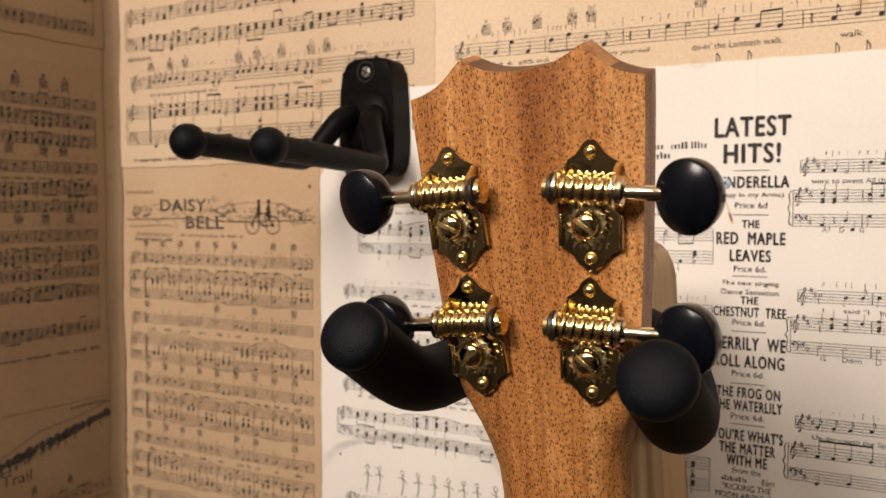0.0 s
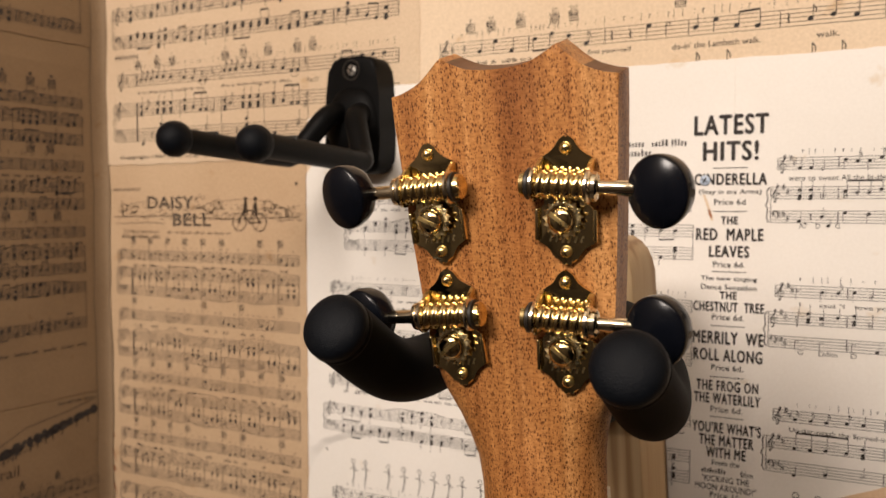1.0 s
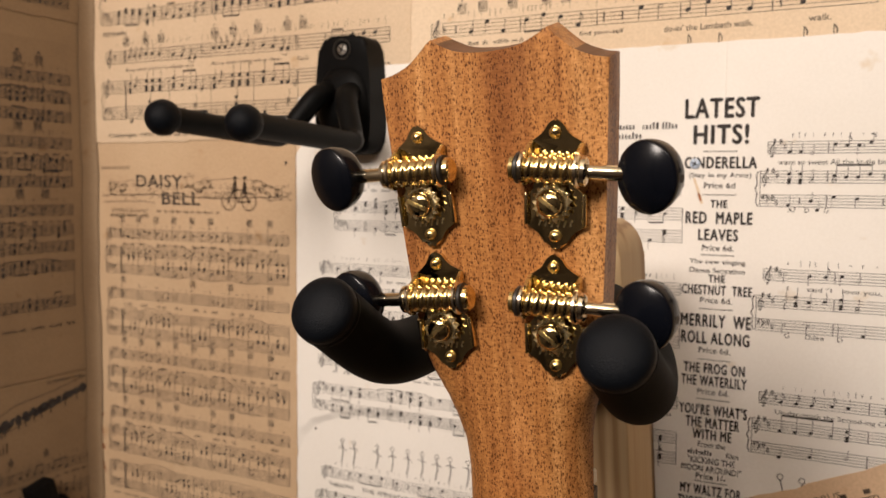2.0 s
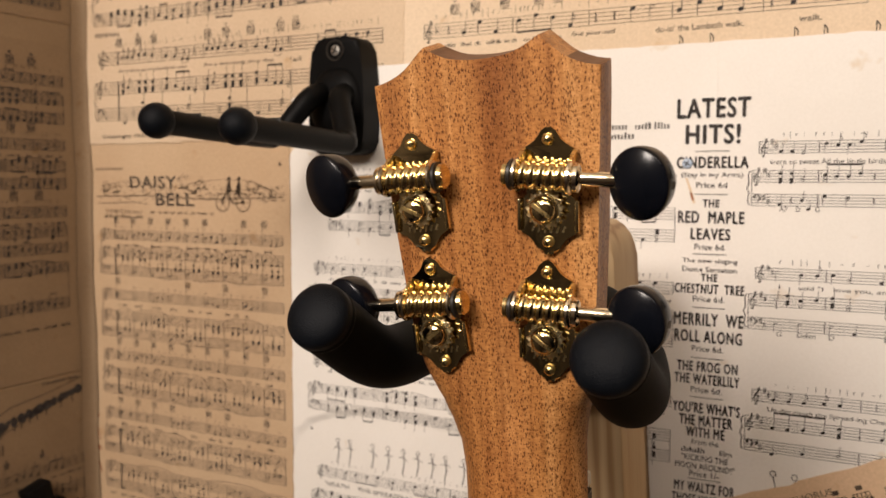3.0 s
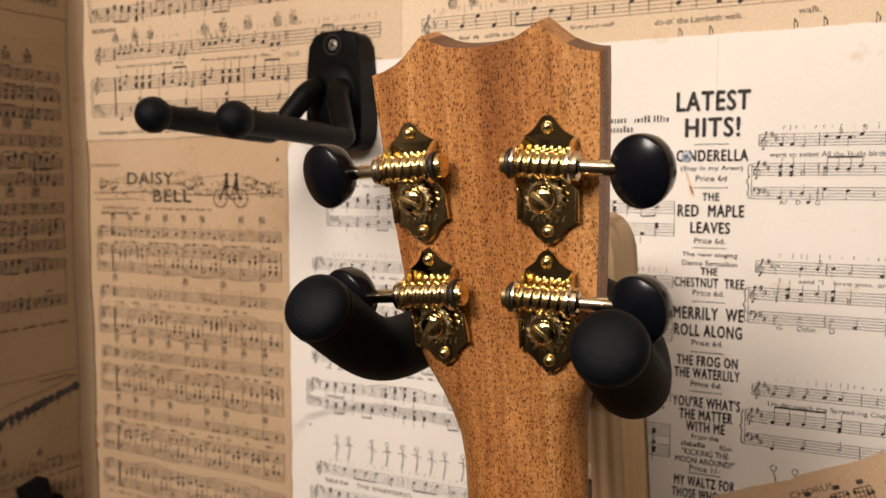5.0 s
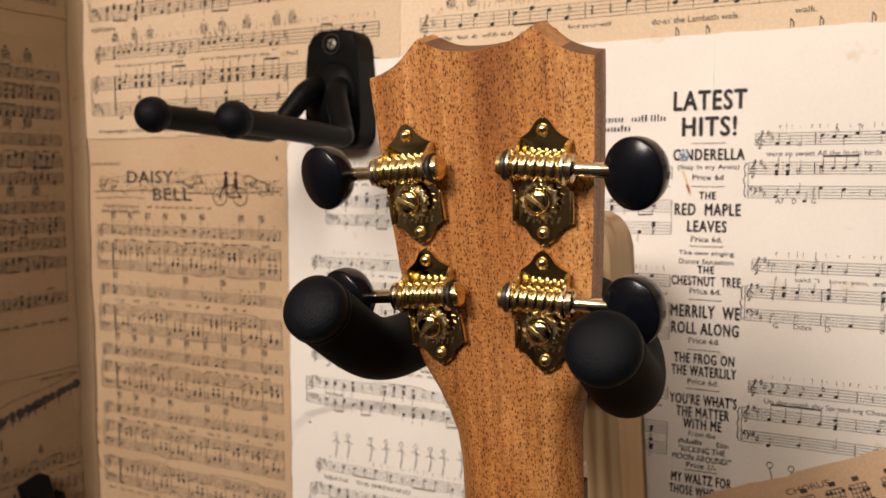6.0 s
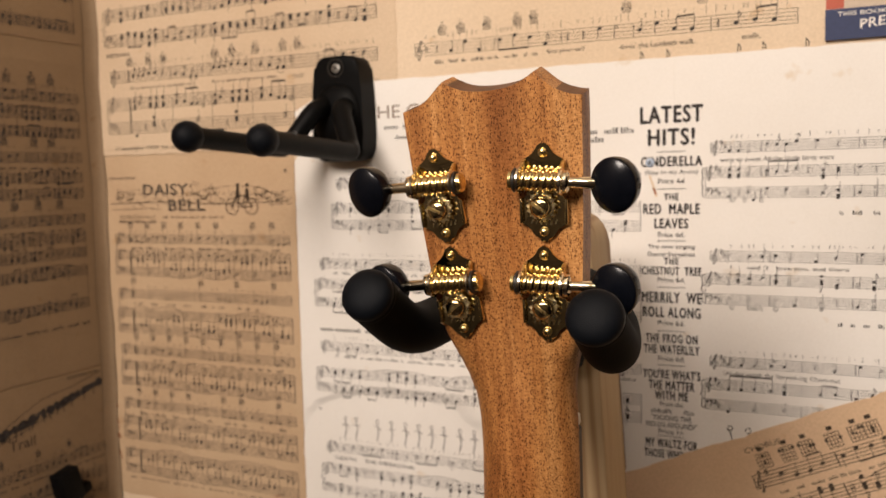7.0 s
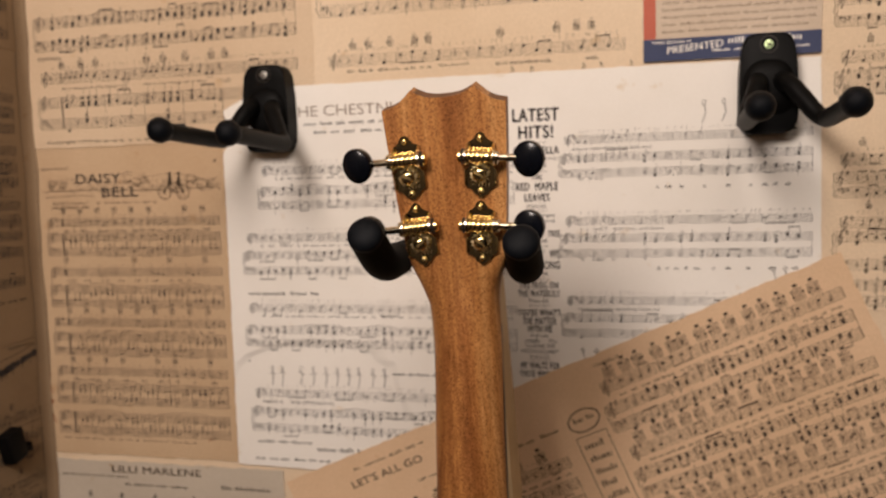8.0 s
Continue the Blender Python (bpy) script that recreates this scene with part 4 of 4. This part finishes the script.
def hanger(where, label, swing=0.0, shift=0.0, screw=STEEL, mat=PLASTIC):
    """A yoke hanger: shield-shaped plate, two bent arms with sleeves and round ends. Its base is the plate's middle, on the wall."""
    base = tagged(new("wall_hanger"), label, "hanger", "instrument hangers on the wall")
    outline = [(-0.0160, 0.0334), (0.0160, 0.0334), (0.0190, 0.010), (0.0197, -0.020), (0.0175, -0.0356), (-0.0175, -0.0356), (-0.0197, -0.020), (-0.0190, 0.010)]
    bm = slab(rounded(outline, 0.0075), 0.0, 0.0185, 0.0026, 4)
    bmesh.ops.transform(bm, matrix=BACK, verts=bm.verts)
    part("plate", bm, mat, base)
    bm = lathe([(-0.0150, 0.0058), (-0.0193, 0.0062), (-0.0193, 0.0054), (-0.0166, 0.0046), (-0.0166, 0.0004)], "y", 28, None, (0, 0, 0.0255))
    part("screw_recess", bm, RUBBER, base)
    screw_head("screw", base, (0, -0.0172, 0.0255), 0.0036, screw)
    bm = bmesh.new()
    bmesh.ops.create_uvsphere(bm, u_segments=36, v_segments=22, radius=1.0)
    for v in bm.verts:
        fat = (abs(v.co.x) ** 2.7 + abs(v.co.y) ** 2.7 + abs(v.co.z) ** 2.7) ** (-1 / 2.7)
        v.co = (v.co.x * fat * (0.0190 - 0.0025 * v.co.z), v.co.y * fat * 0.0110 - 0.0130, v.co.z * fat * 0.0205 - 0.0040)
    for f in bm.faces:
        f.smooth = True
    part("boss", bm, mat, base)
    for s in (-1, 1):
        path = [(s * 0.0072, -0.018, 0.0005), (s * 0.0100, -0.0310, -0.0035), (s * 0.0160, -0.0385, -0.0140), (s * 0.0222, -0.0450, -0.0252),
                (s * 0.0248, -0.0505, -0.0283), (s * 0.0252, -0.058, -0.0288), (s * 0.0252, -0.100, -0.0265)]
        turned = [Matrix.Rotation(swing, 4, "Y") @ Vector(q) + Vector((shift * min(1, k / 4), 0, 0)) for k, q in enumerate(path)]
        arm = part("arm", tube(turned, lambda q: 0.0068 - 0.0010 * min(1, q * 1.8), 24, 10), mat, base)
        end = turned[-1]
        d = (turned[-1] - turned[-2]).normalized()
        part("sleeve", tube([end - d * 0.034, end - d * 0.010, end + d * 0.016, end + d * 0.034], 0.0061, 24, 5), mat, arm, "smooth black rubber sleeve")
        # a slit in the sleeve, where it was cut to length
        part("slit", box((end.x - 0.0044, end.y - 0.0142, end.z + 0.0045), (end.x + 0.0044, end.y - 0.0134, end.z + 0.0076), 0.0002), RUBBER, arm)
        ball = end + d * 0.0395
        prof = [(0.0088 * math.cos(a) * -1, max(0.0003, 0.0088 * math.sin(a))) for a in [math.pi * i / 14 for i in range(15)]]
        part("end_ball", lathe(prof, "y", 26, None, ball), CAPFOAM, arm, "round black rubber end")
    base.matrix_basis = Matrix.Translation(where)
    return base


hanger((0.2365, -0.0016, 1.5535), "empty black yoke hanger screwed over the refrain page", radians(4.5), 0.0065)
hanger((0.6165, -0.0016, 1.5535), "empty black yoke hanger over the blue banded page", 0.0, 0.0065, GREEN_GLINT)

# pine batten behind the instrument, held off the wall by a spacer block and leaning a little
outline = [(-0.0225, -0.62), (0.0225, -0.62)] + [(0.0225 - 0.013 * (1 - math.cos(a)), -0.016 + 0.016 * math.sin(a)) for a in (0, 0.3, 0.6, 0.9, 1.2, 1.5708)] \
    + [(-0.0225 + 0.013 * (1 - math.sin(a)), -0.016 + 0.016 * math.cos(a)) for a in (0, 0.35, 0.7, 1.05, 1.35, 1.5708)]
batten = tagged(new("wooden_batten"), "upright pale pine batten with a rounded top", "wooden batten")
batten.matrix_basis = Matrix.Translation((0.4100, -0.0750, 1.4860)) @ Matrix.Rotation(radians(-3.6), 4, "Y")
bm = slab(outline, 0.0, 0.036, 0.0016, 3)
bmesh.ops.transform(bm, matrix=BACK, verts=bm.verts)
part("board", bm, PINE, batten)
part("spacer", box((-0.020, 0.0005, -0.16), (0.004, 0.0726, -0.04), 0.001), PINE, batten)

# instrument's own frame: x across, y up along the head, z out of its back
LEAN = radians(2.5)
HEAD = Matrix(((0.99846, 0.00644, 0.05514, 0.43880), (0.05551, -0.11575, -0.99173, -0.24225), (0.0, 0.99326, -0.11593, 1.5), (0, 0, 0, 1))) @ Matrix.Rotation(LEAN, 4, "Z")
MM = 0.001

# foam-covered hanger that carries the instrument
cradle = tagged(new("wall_hanger"), "black foam-covered yoke hanger carrying the ukulele", "hanger", "instrument hangers on the wall")
cradle.location = (0.4180, -0.1113, 1.4400)
bm = slab([(-0.012, -0.026), (0.012, -0.026), (0.014, -0.02), (0.014, 0.02), (0.012, 0.026), (-0.012, 0.026), (-0.014, 0.02), (-0.014, -0.02)], 0.0, 0.016, 0.003, 3)
bmesh.ops.transform(bm, matrix=BACK, verts=bm.verts)
part("plate", bm, PLASTIC, cradle)


def on_head(u, v, n):
    """A place in the instrument's unleaned frame, in millimetres, seen from the cradle's base."""
    return HEAD @ Matrix.Rotation(-LEAN, 4, "Z") @ Vector((u * MM, v * MM, n * MM)) - Vector(cradle.location)


BACKWARD = {-1: ((0.4140, -0.1230, 1.4400), (0.4110, -0.1500, 1.4550), (0.4050, -0.1800, 1.4560), (0.3990, -0.2060, 1.4495)),
            1: ((0.4220, -0.1230, 1.4400), (0.4380, -0.1500, 1.4580), (0.4560, -0.1830, 1.4595), (0.4690, -0.2100, 1.4515))}
for s, tip, knee in ((-1, (-37.6, -30.0, 27.0), (-38.1, -49.3, -2.2)), (1, (38.0, -34.8, 26.0), (37.2, -51.4, 0.2))):
    path = [Vector(q) - Vector(cradle.location) for q in BACKWARD[s]] + [on_head(*knee), on_head(*tip)]
    arm = part("arm", tube(path, lambda q: 0.0068 + 0.0028 * min(1, max(0, (q - 0.48) / 0.12)) - 0.0007 * max(0, (q - 0.7) / 0.3), 36, 14, None, 0.0), FOAM, cradle)
    d = (path[-1] - path[-2]).normalized()
    part("end_cap", tube([path[-1] - d * 0.002, path[-1] + d * 0.0006, path[-1] + d * 0.0014], 0.0090, 36, 4, None, 0.5), CAPFOAM, arm, "domed black foam end cap")
    # the seam where the foam was glued to the cap
    part("seam", tube([path[-1] - d * 0.0014, path[-1] - d * 0.0009, path[-1] - d * 0.0004], 0.00915, 36, 3), FOAM, arm)


# ---- ukulele ----
uke = tagged(new("ukulele"), "brown mahogany ukulele hanging by its head, back outwards", "ukulele")
uke.matrix_basis = HEAD


def half_curve(points, steps=6):
    return [(q.x, q.y) for q in smooth_path([(x, y, 0) for x, y in points], steps)]


right = half_curve([(25.4, -46.0), (28.6, -12.0), (31.6, 31.0)], 6)
crown = half_curve([(31.6, 31.0), (27.5, 31.9), (22.2, 34.4), (16.0, 39.9)], 7)[1:]
dip = half_curve([(16.0, 39.9), (13.6, 38.4), (8.0, 36.1), (0.0, 35.4), (-8.0, 36.1), (-13.6, 38.4), (-16.0, 39.9)], 5)[1:]
top = crown + dip + [(-x, y) for x, y in reversed(crown[:-1])]
left = [(-x, y) for x, y in reversed(right)]
outline = [(x * MM, y * MM) for x, y in right + top + left]
bm = slab(outline, -0.0115, 0.0, 0.0020, 5, lambda e: all(abs(v.co.y + 0.046) < 1e-5 for v in e.verts))
for vert in bm.verts:
    # the top edge is cut on a slant, so that the far face stands higher
    if vert.co.y > 0.029:
        vert.co.y += 0.0005 if vert.co.z < -0.006 else -0.0011
# the neck grows out of the head: its round back and its sides are skinned from cross-sections
SECTIONS = ((-46.0, 25.4, 0.0, -11.5, 14.0), (-50.0, 24.9, 0.0, -11.5, 8.0), (-55.0, 23.6, 0.05, -11.6, 4.6), (-60.0, 21.9, 0.2, -11.8, 3.2), (-66.0, 20.2, 0.7, -12.0, 2.5),
            (-73.0, 18.8, 1.7, -11.6, 2.05), (-82.0, 18.3, 3.2, -10.6, 1.8), (-95.0, 18.1, 5.4, -9.2, 1.7), (-120.0, 18.3, 8.6, -6.4, 1.65), (-180.0, 19.2, 15.8, 0.6, 1.65), (-250.0, 20.2, 24.5, 8.8, 1.65), (-300.0, 21.0, 31.0, 14.8, 1.65))


def drift(v):
    """The neck swings a little out of the head's line."""
    return -0.0000345 * max(0.0, -v - 75.0) + 0.0010 * math.exp(-((v + 98.0) / 34.0) ** 2) - 0.0009 * math.exp(-((v + 64.0) / 13.0) ** 2)


def neck_ring(v, w, back, front, n, seg=40):
    ring = []
    for i in range(seg + 1):
        a = math.pi * i / seg
        c, s = math.cos(a), math.sin(a)
        ring.append((w * MM * math.copysign(abs(c) ** (2 / n), c) + drift(v), v * MM, (front + (back - front) * abs(s) ** (2 / n)) * MM))
    return ring


rows = SECTIONS
dense = []
for a, b in zip(rows, rows[1:]):
    for k in range(4):
        t = k / 4
        dense.append(tuple(p + (q - p) * t for p, q in zip(a, b)))
dense.append(rows[-1])
ring_loft(bm, [neck_ring(*r) for r in dense])
head = part("head_and_neck", bm, MAHOGANY, uke)
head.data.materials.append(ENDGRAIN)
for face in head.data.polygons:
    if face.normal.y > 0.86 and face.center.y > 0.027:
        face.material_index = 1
# fretboard and nut on the far side
bm = bmesh.new()
ring_loft(bm, [[(x * MM + drift(v), v * MM, z * MM) for x, z in ((w, f), (w, f - 4.6), (w - 1, f - 5.4), (-w + 1, f - 5.4), (-w, f - 4.6), (-w, f))]
               for v, w, f in ((-88.0, 18.1, -9.8), (-120.0, 18.5, -6.6), (-180.0, 19.4, 0.4), (-300.0, 21.2, 14.6))])
part("fretboard", bm, ROSEWOOD, uke, "dark wooden fretboard")
part("nut", box((-0.0178, -0.0878, -0.0172), (0.0178, -0.0838, -0.0104), 0.0005), BONE, uke, "pale bone nut")


def plate_outline():
    """Half of the tuner plate's outline, mirrored: pointed crown, wings, waist, body and pointed foot."""
    half = half_curve([(0, 16.6), (1.9, 15.3), (3.6, 12.9), (7.0, 10.6)], 5) + [(5.9, 8.7), (5.2, 8.2), (5.2, -1.6), (8.0, -1.9), (8.0, -10.4)] \
        + half_curve([(8.0, -10.4), (6.6, -11.2), (4.6, -12.6), (2.4, -15.6), (0, -16.8)], 4)[1:]
    return [(x * MM, y * MM) for x, y in half] + [(-x * MM, y * MM) for x, y in reversed(half[1:-1])]


def dome_screw(parent, at, mat):
    """A small domed screw on a washer, with a cross cut in it."""
    x, y, z = at
    ob = part("screw", lathe([(z, 0.0019), (z + 0.0003, 0.0019), (z + 0.0004, 0.0015), (z + 0.0010, 0.00155), (z + 0.0016, 0.00125), (z + 0.0019, 0.0007), (z + 0.0020, 0.0001)], "z", 24, None, (x, y, 0)), mat, parent)
    for a in (0.6, 0.6 + math.pi / 2):
        cut = box((-0.00085, -0.00017, z + 0.0015), (0.00085, 0.00017, z + 0.00206))
        bmesh.ops.transform(cut, matrix=Matrix.Translation((x, y, 0)) @ Matrix.Rotation(a, 4, "Z"), verts=cut.verts)
        part("slot", cut, BRASS, ob)
    return ob


def pillow(bm, rise, width, low):
    """Pressed sheet metal: the upper face swells a little towards the middle."""
    for v in bm.verts:
        if v.co.z > low:
            v.co.z += rise * max(0.0, 1 - (v.co.x / width) ** 2)


def tuner(m, out, turn):
    """A geared tuner: plate, screws, worm, cog, shaft and button. out: which way along x its button points."""
    t = new("tuner")
    t.parent = uke
    t.matrix_basis = m
    bm = slab(plate_outline(), 0.0, 0.0014, 0.0007, 4)
    pillow(bm, 0.00022, 0.008, 0.0013)
    plate = part("plate", bm, BRASS, t)
    # the body's sides are folded up, with a bright rolled edge
    for side in (-1, 1):
        fold = slab([(side * 7.1 * MM, -10.3 * MM), (side * 8.2 * MM, -10.5 * MM), (side * 8.2 * MM, -2.0 * MM), (side * 7.1 * MM, -2.0 * MM)], 0.0008, 0.0027, 0.0004, 3)
        part("flange", fold, BRASS, plate)
    for y in (13.2, -13.2):
        dome_screw(t, (0, y * MM, 0.0012), SCREWGOLD)
    y, z = 4.2 * MM, 5.4 * MM
    # the axle stands a few degrees off square to the plate
    skew = Matrix.Translation((0, y, z)) @ Matrix.Rotation(radians(-2.2), 4, "Z") @ Matrix.Translation((0, -y, -z))
    # worm: a real helical thread along the barrel
    bm, seg, rings = bmesh.new(), 28, []
    for k in range(97):
        h = -0.0066 + 0.0132 * k / 96
        ring = []
        for q in range(seg):
            a = 2 * math.pi * q / seg
            wave = 0.5 + 0.5 * math.cos(2 * math.pi * h / 0.0024 + a)
            r = 0.0031 + 0.00055 * min(1.0, wave * 1.2) * min(1.0, (0.0066 - abs(h)) / 0.0006)
            ring.append((h, y + r * math.cos(a), z + r * math.sin(a)))
        rings.append(ring)
    worm = part("worm", ring_loft(bm, rings), GOLD, t)
    worm.matrix_basis = skew
    for face in worm.data.polygons:
        face.use_smooth = True
    for k in (-1, 1):
        part("bearing", lathe([(k * 0.0063, 0.0030), (k * 0.0064, 0.0042), (k * 0.0067, 0.0045), (k * 0.0073, 0.0045), (k * 0.0076, 0.0042), (k * 0.0079, 0.0036)], "x", 32, None, (0, y, z)), PALEGOLD, worm)
        # the cheek rises from the plate's wing, sloping up to the bearing
        cheek = slab(rounded([(y - 0.0042, 0.0009), (y + 0.0068, 0.0009), (y + 0.0062, 0.0022), (y + 0.0036, z + 0.0014), (y - 0.0030, z + 0.0014), (y - 0.0042, z - 0.002)], 0.0012, 4), k * 0.0067 - 0.0005, k * 0.0067 + 0.0005, 0.0002)
        bmesh.ops.transform(cheek, matrix=Matrix(((0, 0, 1, 0), (1, 0, 0, 0), (0, 1, 0, 0), (0, 0, 0, 1))), verts=cheek.verts)
        part("cheek", cheek, SCREWGOLD, worm)
    part("dark_ring", lathe([(-out * 0.0078, 0.0036), (-out * 0.0080, 0.0040), (-out * 0.0087, 0.0040), (-out * 0.0090, 0.0034)], "x", 28, None, (0, y, z)), RUBBER, worm)
    part("end_cap", lathe([(-out * 0.0089, 0.0030), (-out * 0.0092, 0.0034), (-out * 0.0103, 0.0033), (-out * 0.0107, 0.0027), (-out * 0.0106, 0.0021), (-out * 0.0104, 0.0003)], "x", 28, None, (0, y, z)), GOLD, worm)
    part("collar", lathe([(out * 0.0077, 0.0034), (out * 0.0082, 0.0039), (out * 0.0092, 0.0038), (out * 0.0097, 0.0030), (out * 0.0099, 0.0020)], "x", 28, None, (0, y, z)), PALEGOLD, worm)
    part("shaft", lathe([(out * 0.0080, 0.0019), (out * 0.0186, 0.0019), (out * 0.0190, 0.0016)], "x", 24, None, (0, y, z)), PALEGOLD, t).matrix_basis = skew
    # cog with its slotted screw
    teeth, loop = 17, []
    for k in range(teeth):
        for f, r in ((0.0, 4.15), (0.16, 4.75), (0.26, 5.35), (0.46, 5.35), (0.56, 4.75), (0.72, 4.15)):
            a = 2 * math.pi * (k + f) / teeth
            loop.append((r * MM * math.cos(a), r * MM * math.sin(a)))
    bm = slab(loop, 0.0024, 0.0040, 0.0003, 2)
    # the teeth are cut on a cone, sloping outwards
    for v in bm.verts:
        if v.co.z > 0.0032:
            v.co.z -= 0.75 * max(0.0, math.hypot(v.co.x, v.co.y) - 0.0040)
    bmesh.ops.translate(bm, vec=(0, -0.0048, 0), verts=bm.verts)
    cog = part("cog", bm, TOOTHGOLD, t, "", False)
    cog.location = (-0.0002, 0.0004, 0.0010)
    part("post", lathe([(0.0, 0.0030), (0.0026, 0.0030)], "z", 20, None, (0, -0.0048, 0)), BRASS, cog)
    part("washer", lathe([(0.0039, 0.0037), (0.0044, 0.0037), (0.0046, 0.0035), (0.0046, 0.0030)], "z", 32, None, (0, -0.0048, 0)), BRASS, cog)
    part("cog_screw", lathe([(0.0044, 0.00325), (0.0049, 0.00325), (0.0053, 0.0031), (0.0058, 0.0026), (0.0062, 0.0017), (0.0063, 0.0002)], "z", 32, None, (0, -0.0048, 0)), BRASS, cog)
    slot = box((-0.0030, -0.00055, 0.0050), (0.0030, 0.00055, 0.00642), 0.0001, 1)
    bmesh.ops.transform(slot, matrix=Matrix.Translation((0, -0.0048, 0)) @ Matrix.Rotation(turn, 4, "Z"), verts=slot.verts)
    part("screw_slot", slot, SCREWGOLD, cog)
    # maker's mark, stamped: plain short bars in a shallow bow
    p = Print(7)
    for k in range(6):
        x = (k - 2.5) * 0.00165
        low = -0.0108 + 14.0 * x * x
        p.bar(x - 0.0003, low, x + 0.0003, low + 0.0016, 0.0005)
    p.put("stamp", plate, TOOTHGOLD, 0.00168)
    # button: a thick oval disc, slightly domed in front, with a rounded rim
    prof = [(-0.0058, 0.0003), (-0.0056, 0.42), (-0.0050, 0.66), (-0.0040, 0.82), (-0.0024, 0.92), (-0.0004, 0.975), (0.0010, 0.995), (0.0018, 1.0), (0.0023, 0.99), (0.0027, 0.965), (0.0029, 0.93),
            (0.0035, 0.80), (0.0041, 0.61), (0.0046, 0.40), (0.0049, 0.20), (0.0050, 0.0003)]
    bm = lathe([(h, r * 0.0090) for h, r in prof], "z", 48, None, (0, 0, 0), (0.88, 1.0))
    set_at = skew @ Matrix.Translation((out * 0.0246, y - 0.0001, z - 0.0004)) @ Matrix.Rotation(radians(-15 if out < 0 else -16), 4, "Y") @ Matrix.Rotation(radians(6), 4, "X")
    bmesh.ops.transform(bm, matrix=set_at, verts=bm.verts)
    button = part("button", bm, BUTTON, t, "glossy black oval button")
    for face in button.data.polygons:
        face.use_smooth = True
    # the shaft's end shows in the button's outer rim
    bm = lathe([(out * 0.0070, 0.0010), (out * 0.0079, 0.0010), (out * 0.00793, 0.0002)], "x", 16)
    bmesh.ops.transform(bm, matrix=set_at, verts=bm.verts)
    part("shaft_end", bm, RUBBER, button)
    return t


for (u, v), out, tilt, turn in (((-20.2, 0.6), -1, 3.6, -0.5), ((16.7, -0.3), 1, -3.6, -0.6), ((-17.5, -33.7), -1, 4.6, 0.6), ((14.4, -34.6), 1, -2.4, -0.65)):
    tuner(Matrix.Translation((u * MM, v * MM, 0.0)) @ Matrix.Rotation(radians(tilt), 4, "Z"), out, turn)

# ---- small things ----
pin = tagged(new("wall_screw"), "small pale blue screw through the white sheet", "screw")
pin.location = (0.4386, -0.0020, 1.5115)
screw_head("screw_head", pin, (0, 0, 0), 0.0026, PINBLUE)
p = sheet("paper_scrap", [(0.0, 0.0), (0.0010, 0.0003), (0.0052, -0.0122), (0.0040, -0.0126)], 0.0022, PALE, "thin torn pale scrap with a red end below the screw", origin=(0.4378, 1.5040), ragged=0.0002, seed=21)
tip = Print(22)
tip.poly([(0.0022, -0.0070), (0.0036, -0.0074), (0.0048, -0.0108), (0.0036, -0.0112)])
tip.put("red_end", p, RUST, 0.0004)
tagged(p, "", "paper scrap", "loose scraps")

clip = tagged(new("wall_bracket"), "small dark metal bracket on the side wall", "bracket")
clip.matrix_basis = pose(0.0008, -0.0530, 1.2760, 14, 0, 0)
bm = box((0.0, -0.012, -0.012), (0.012, 0.007, 0.015), 0.0015)
part("body", bm, PLASTIC, clip)
bm = box((0.0, 0.0072, -0.0125), (0.009, 0.0165, -0.0050), 0.0012)
part("foot", bm, PLASTIC, clip)
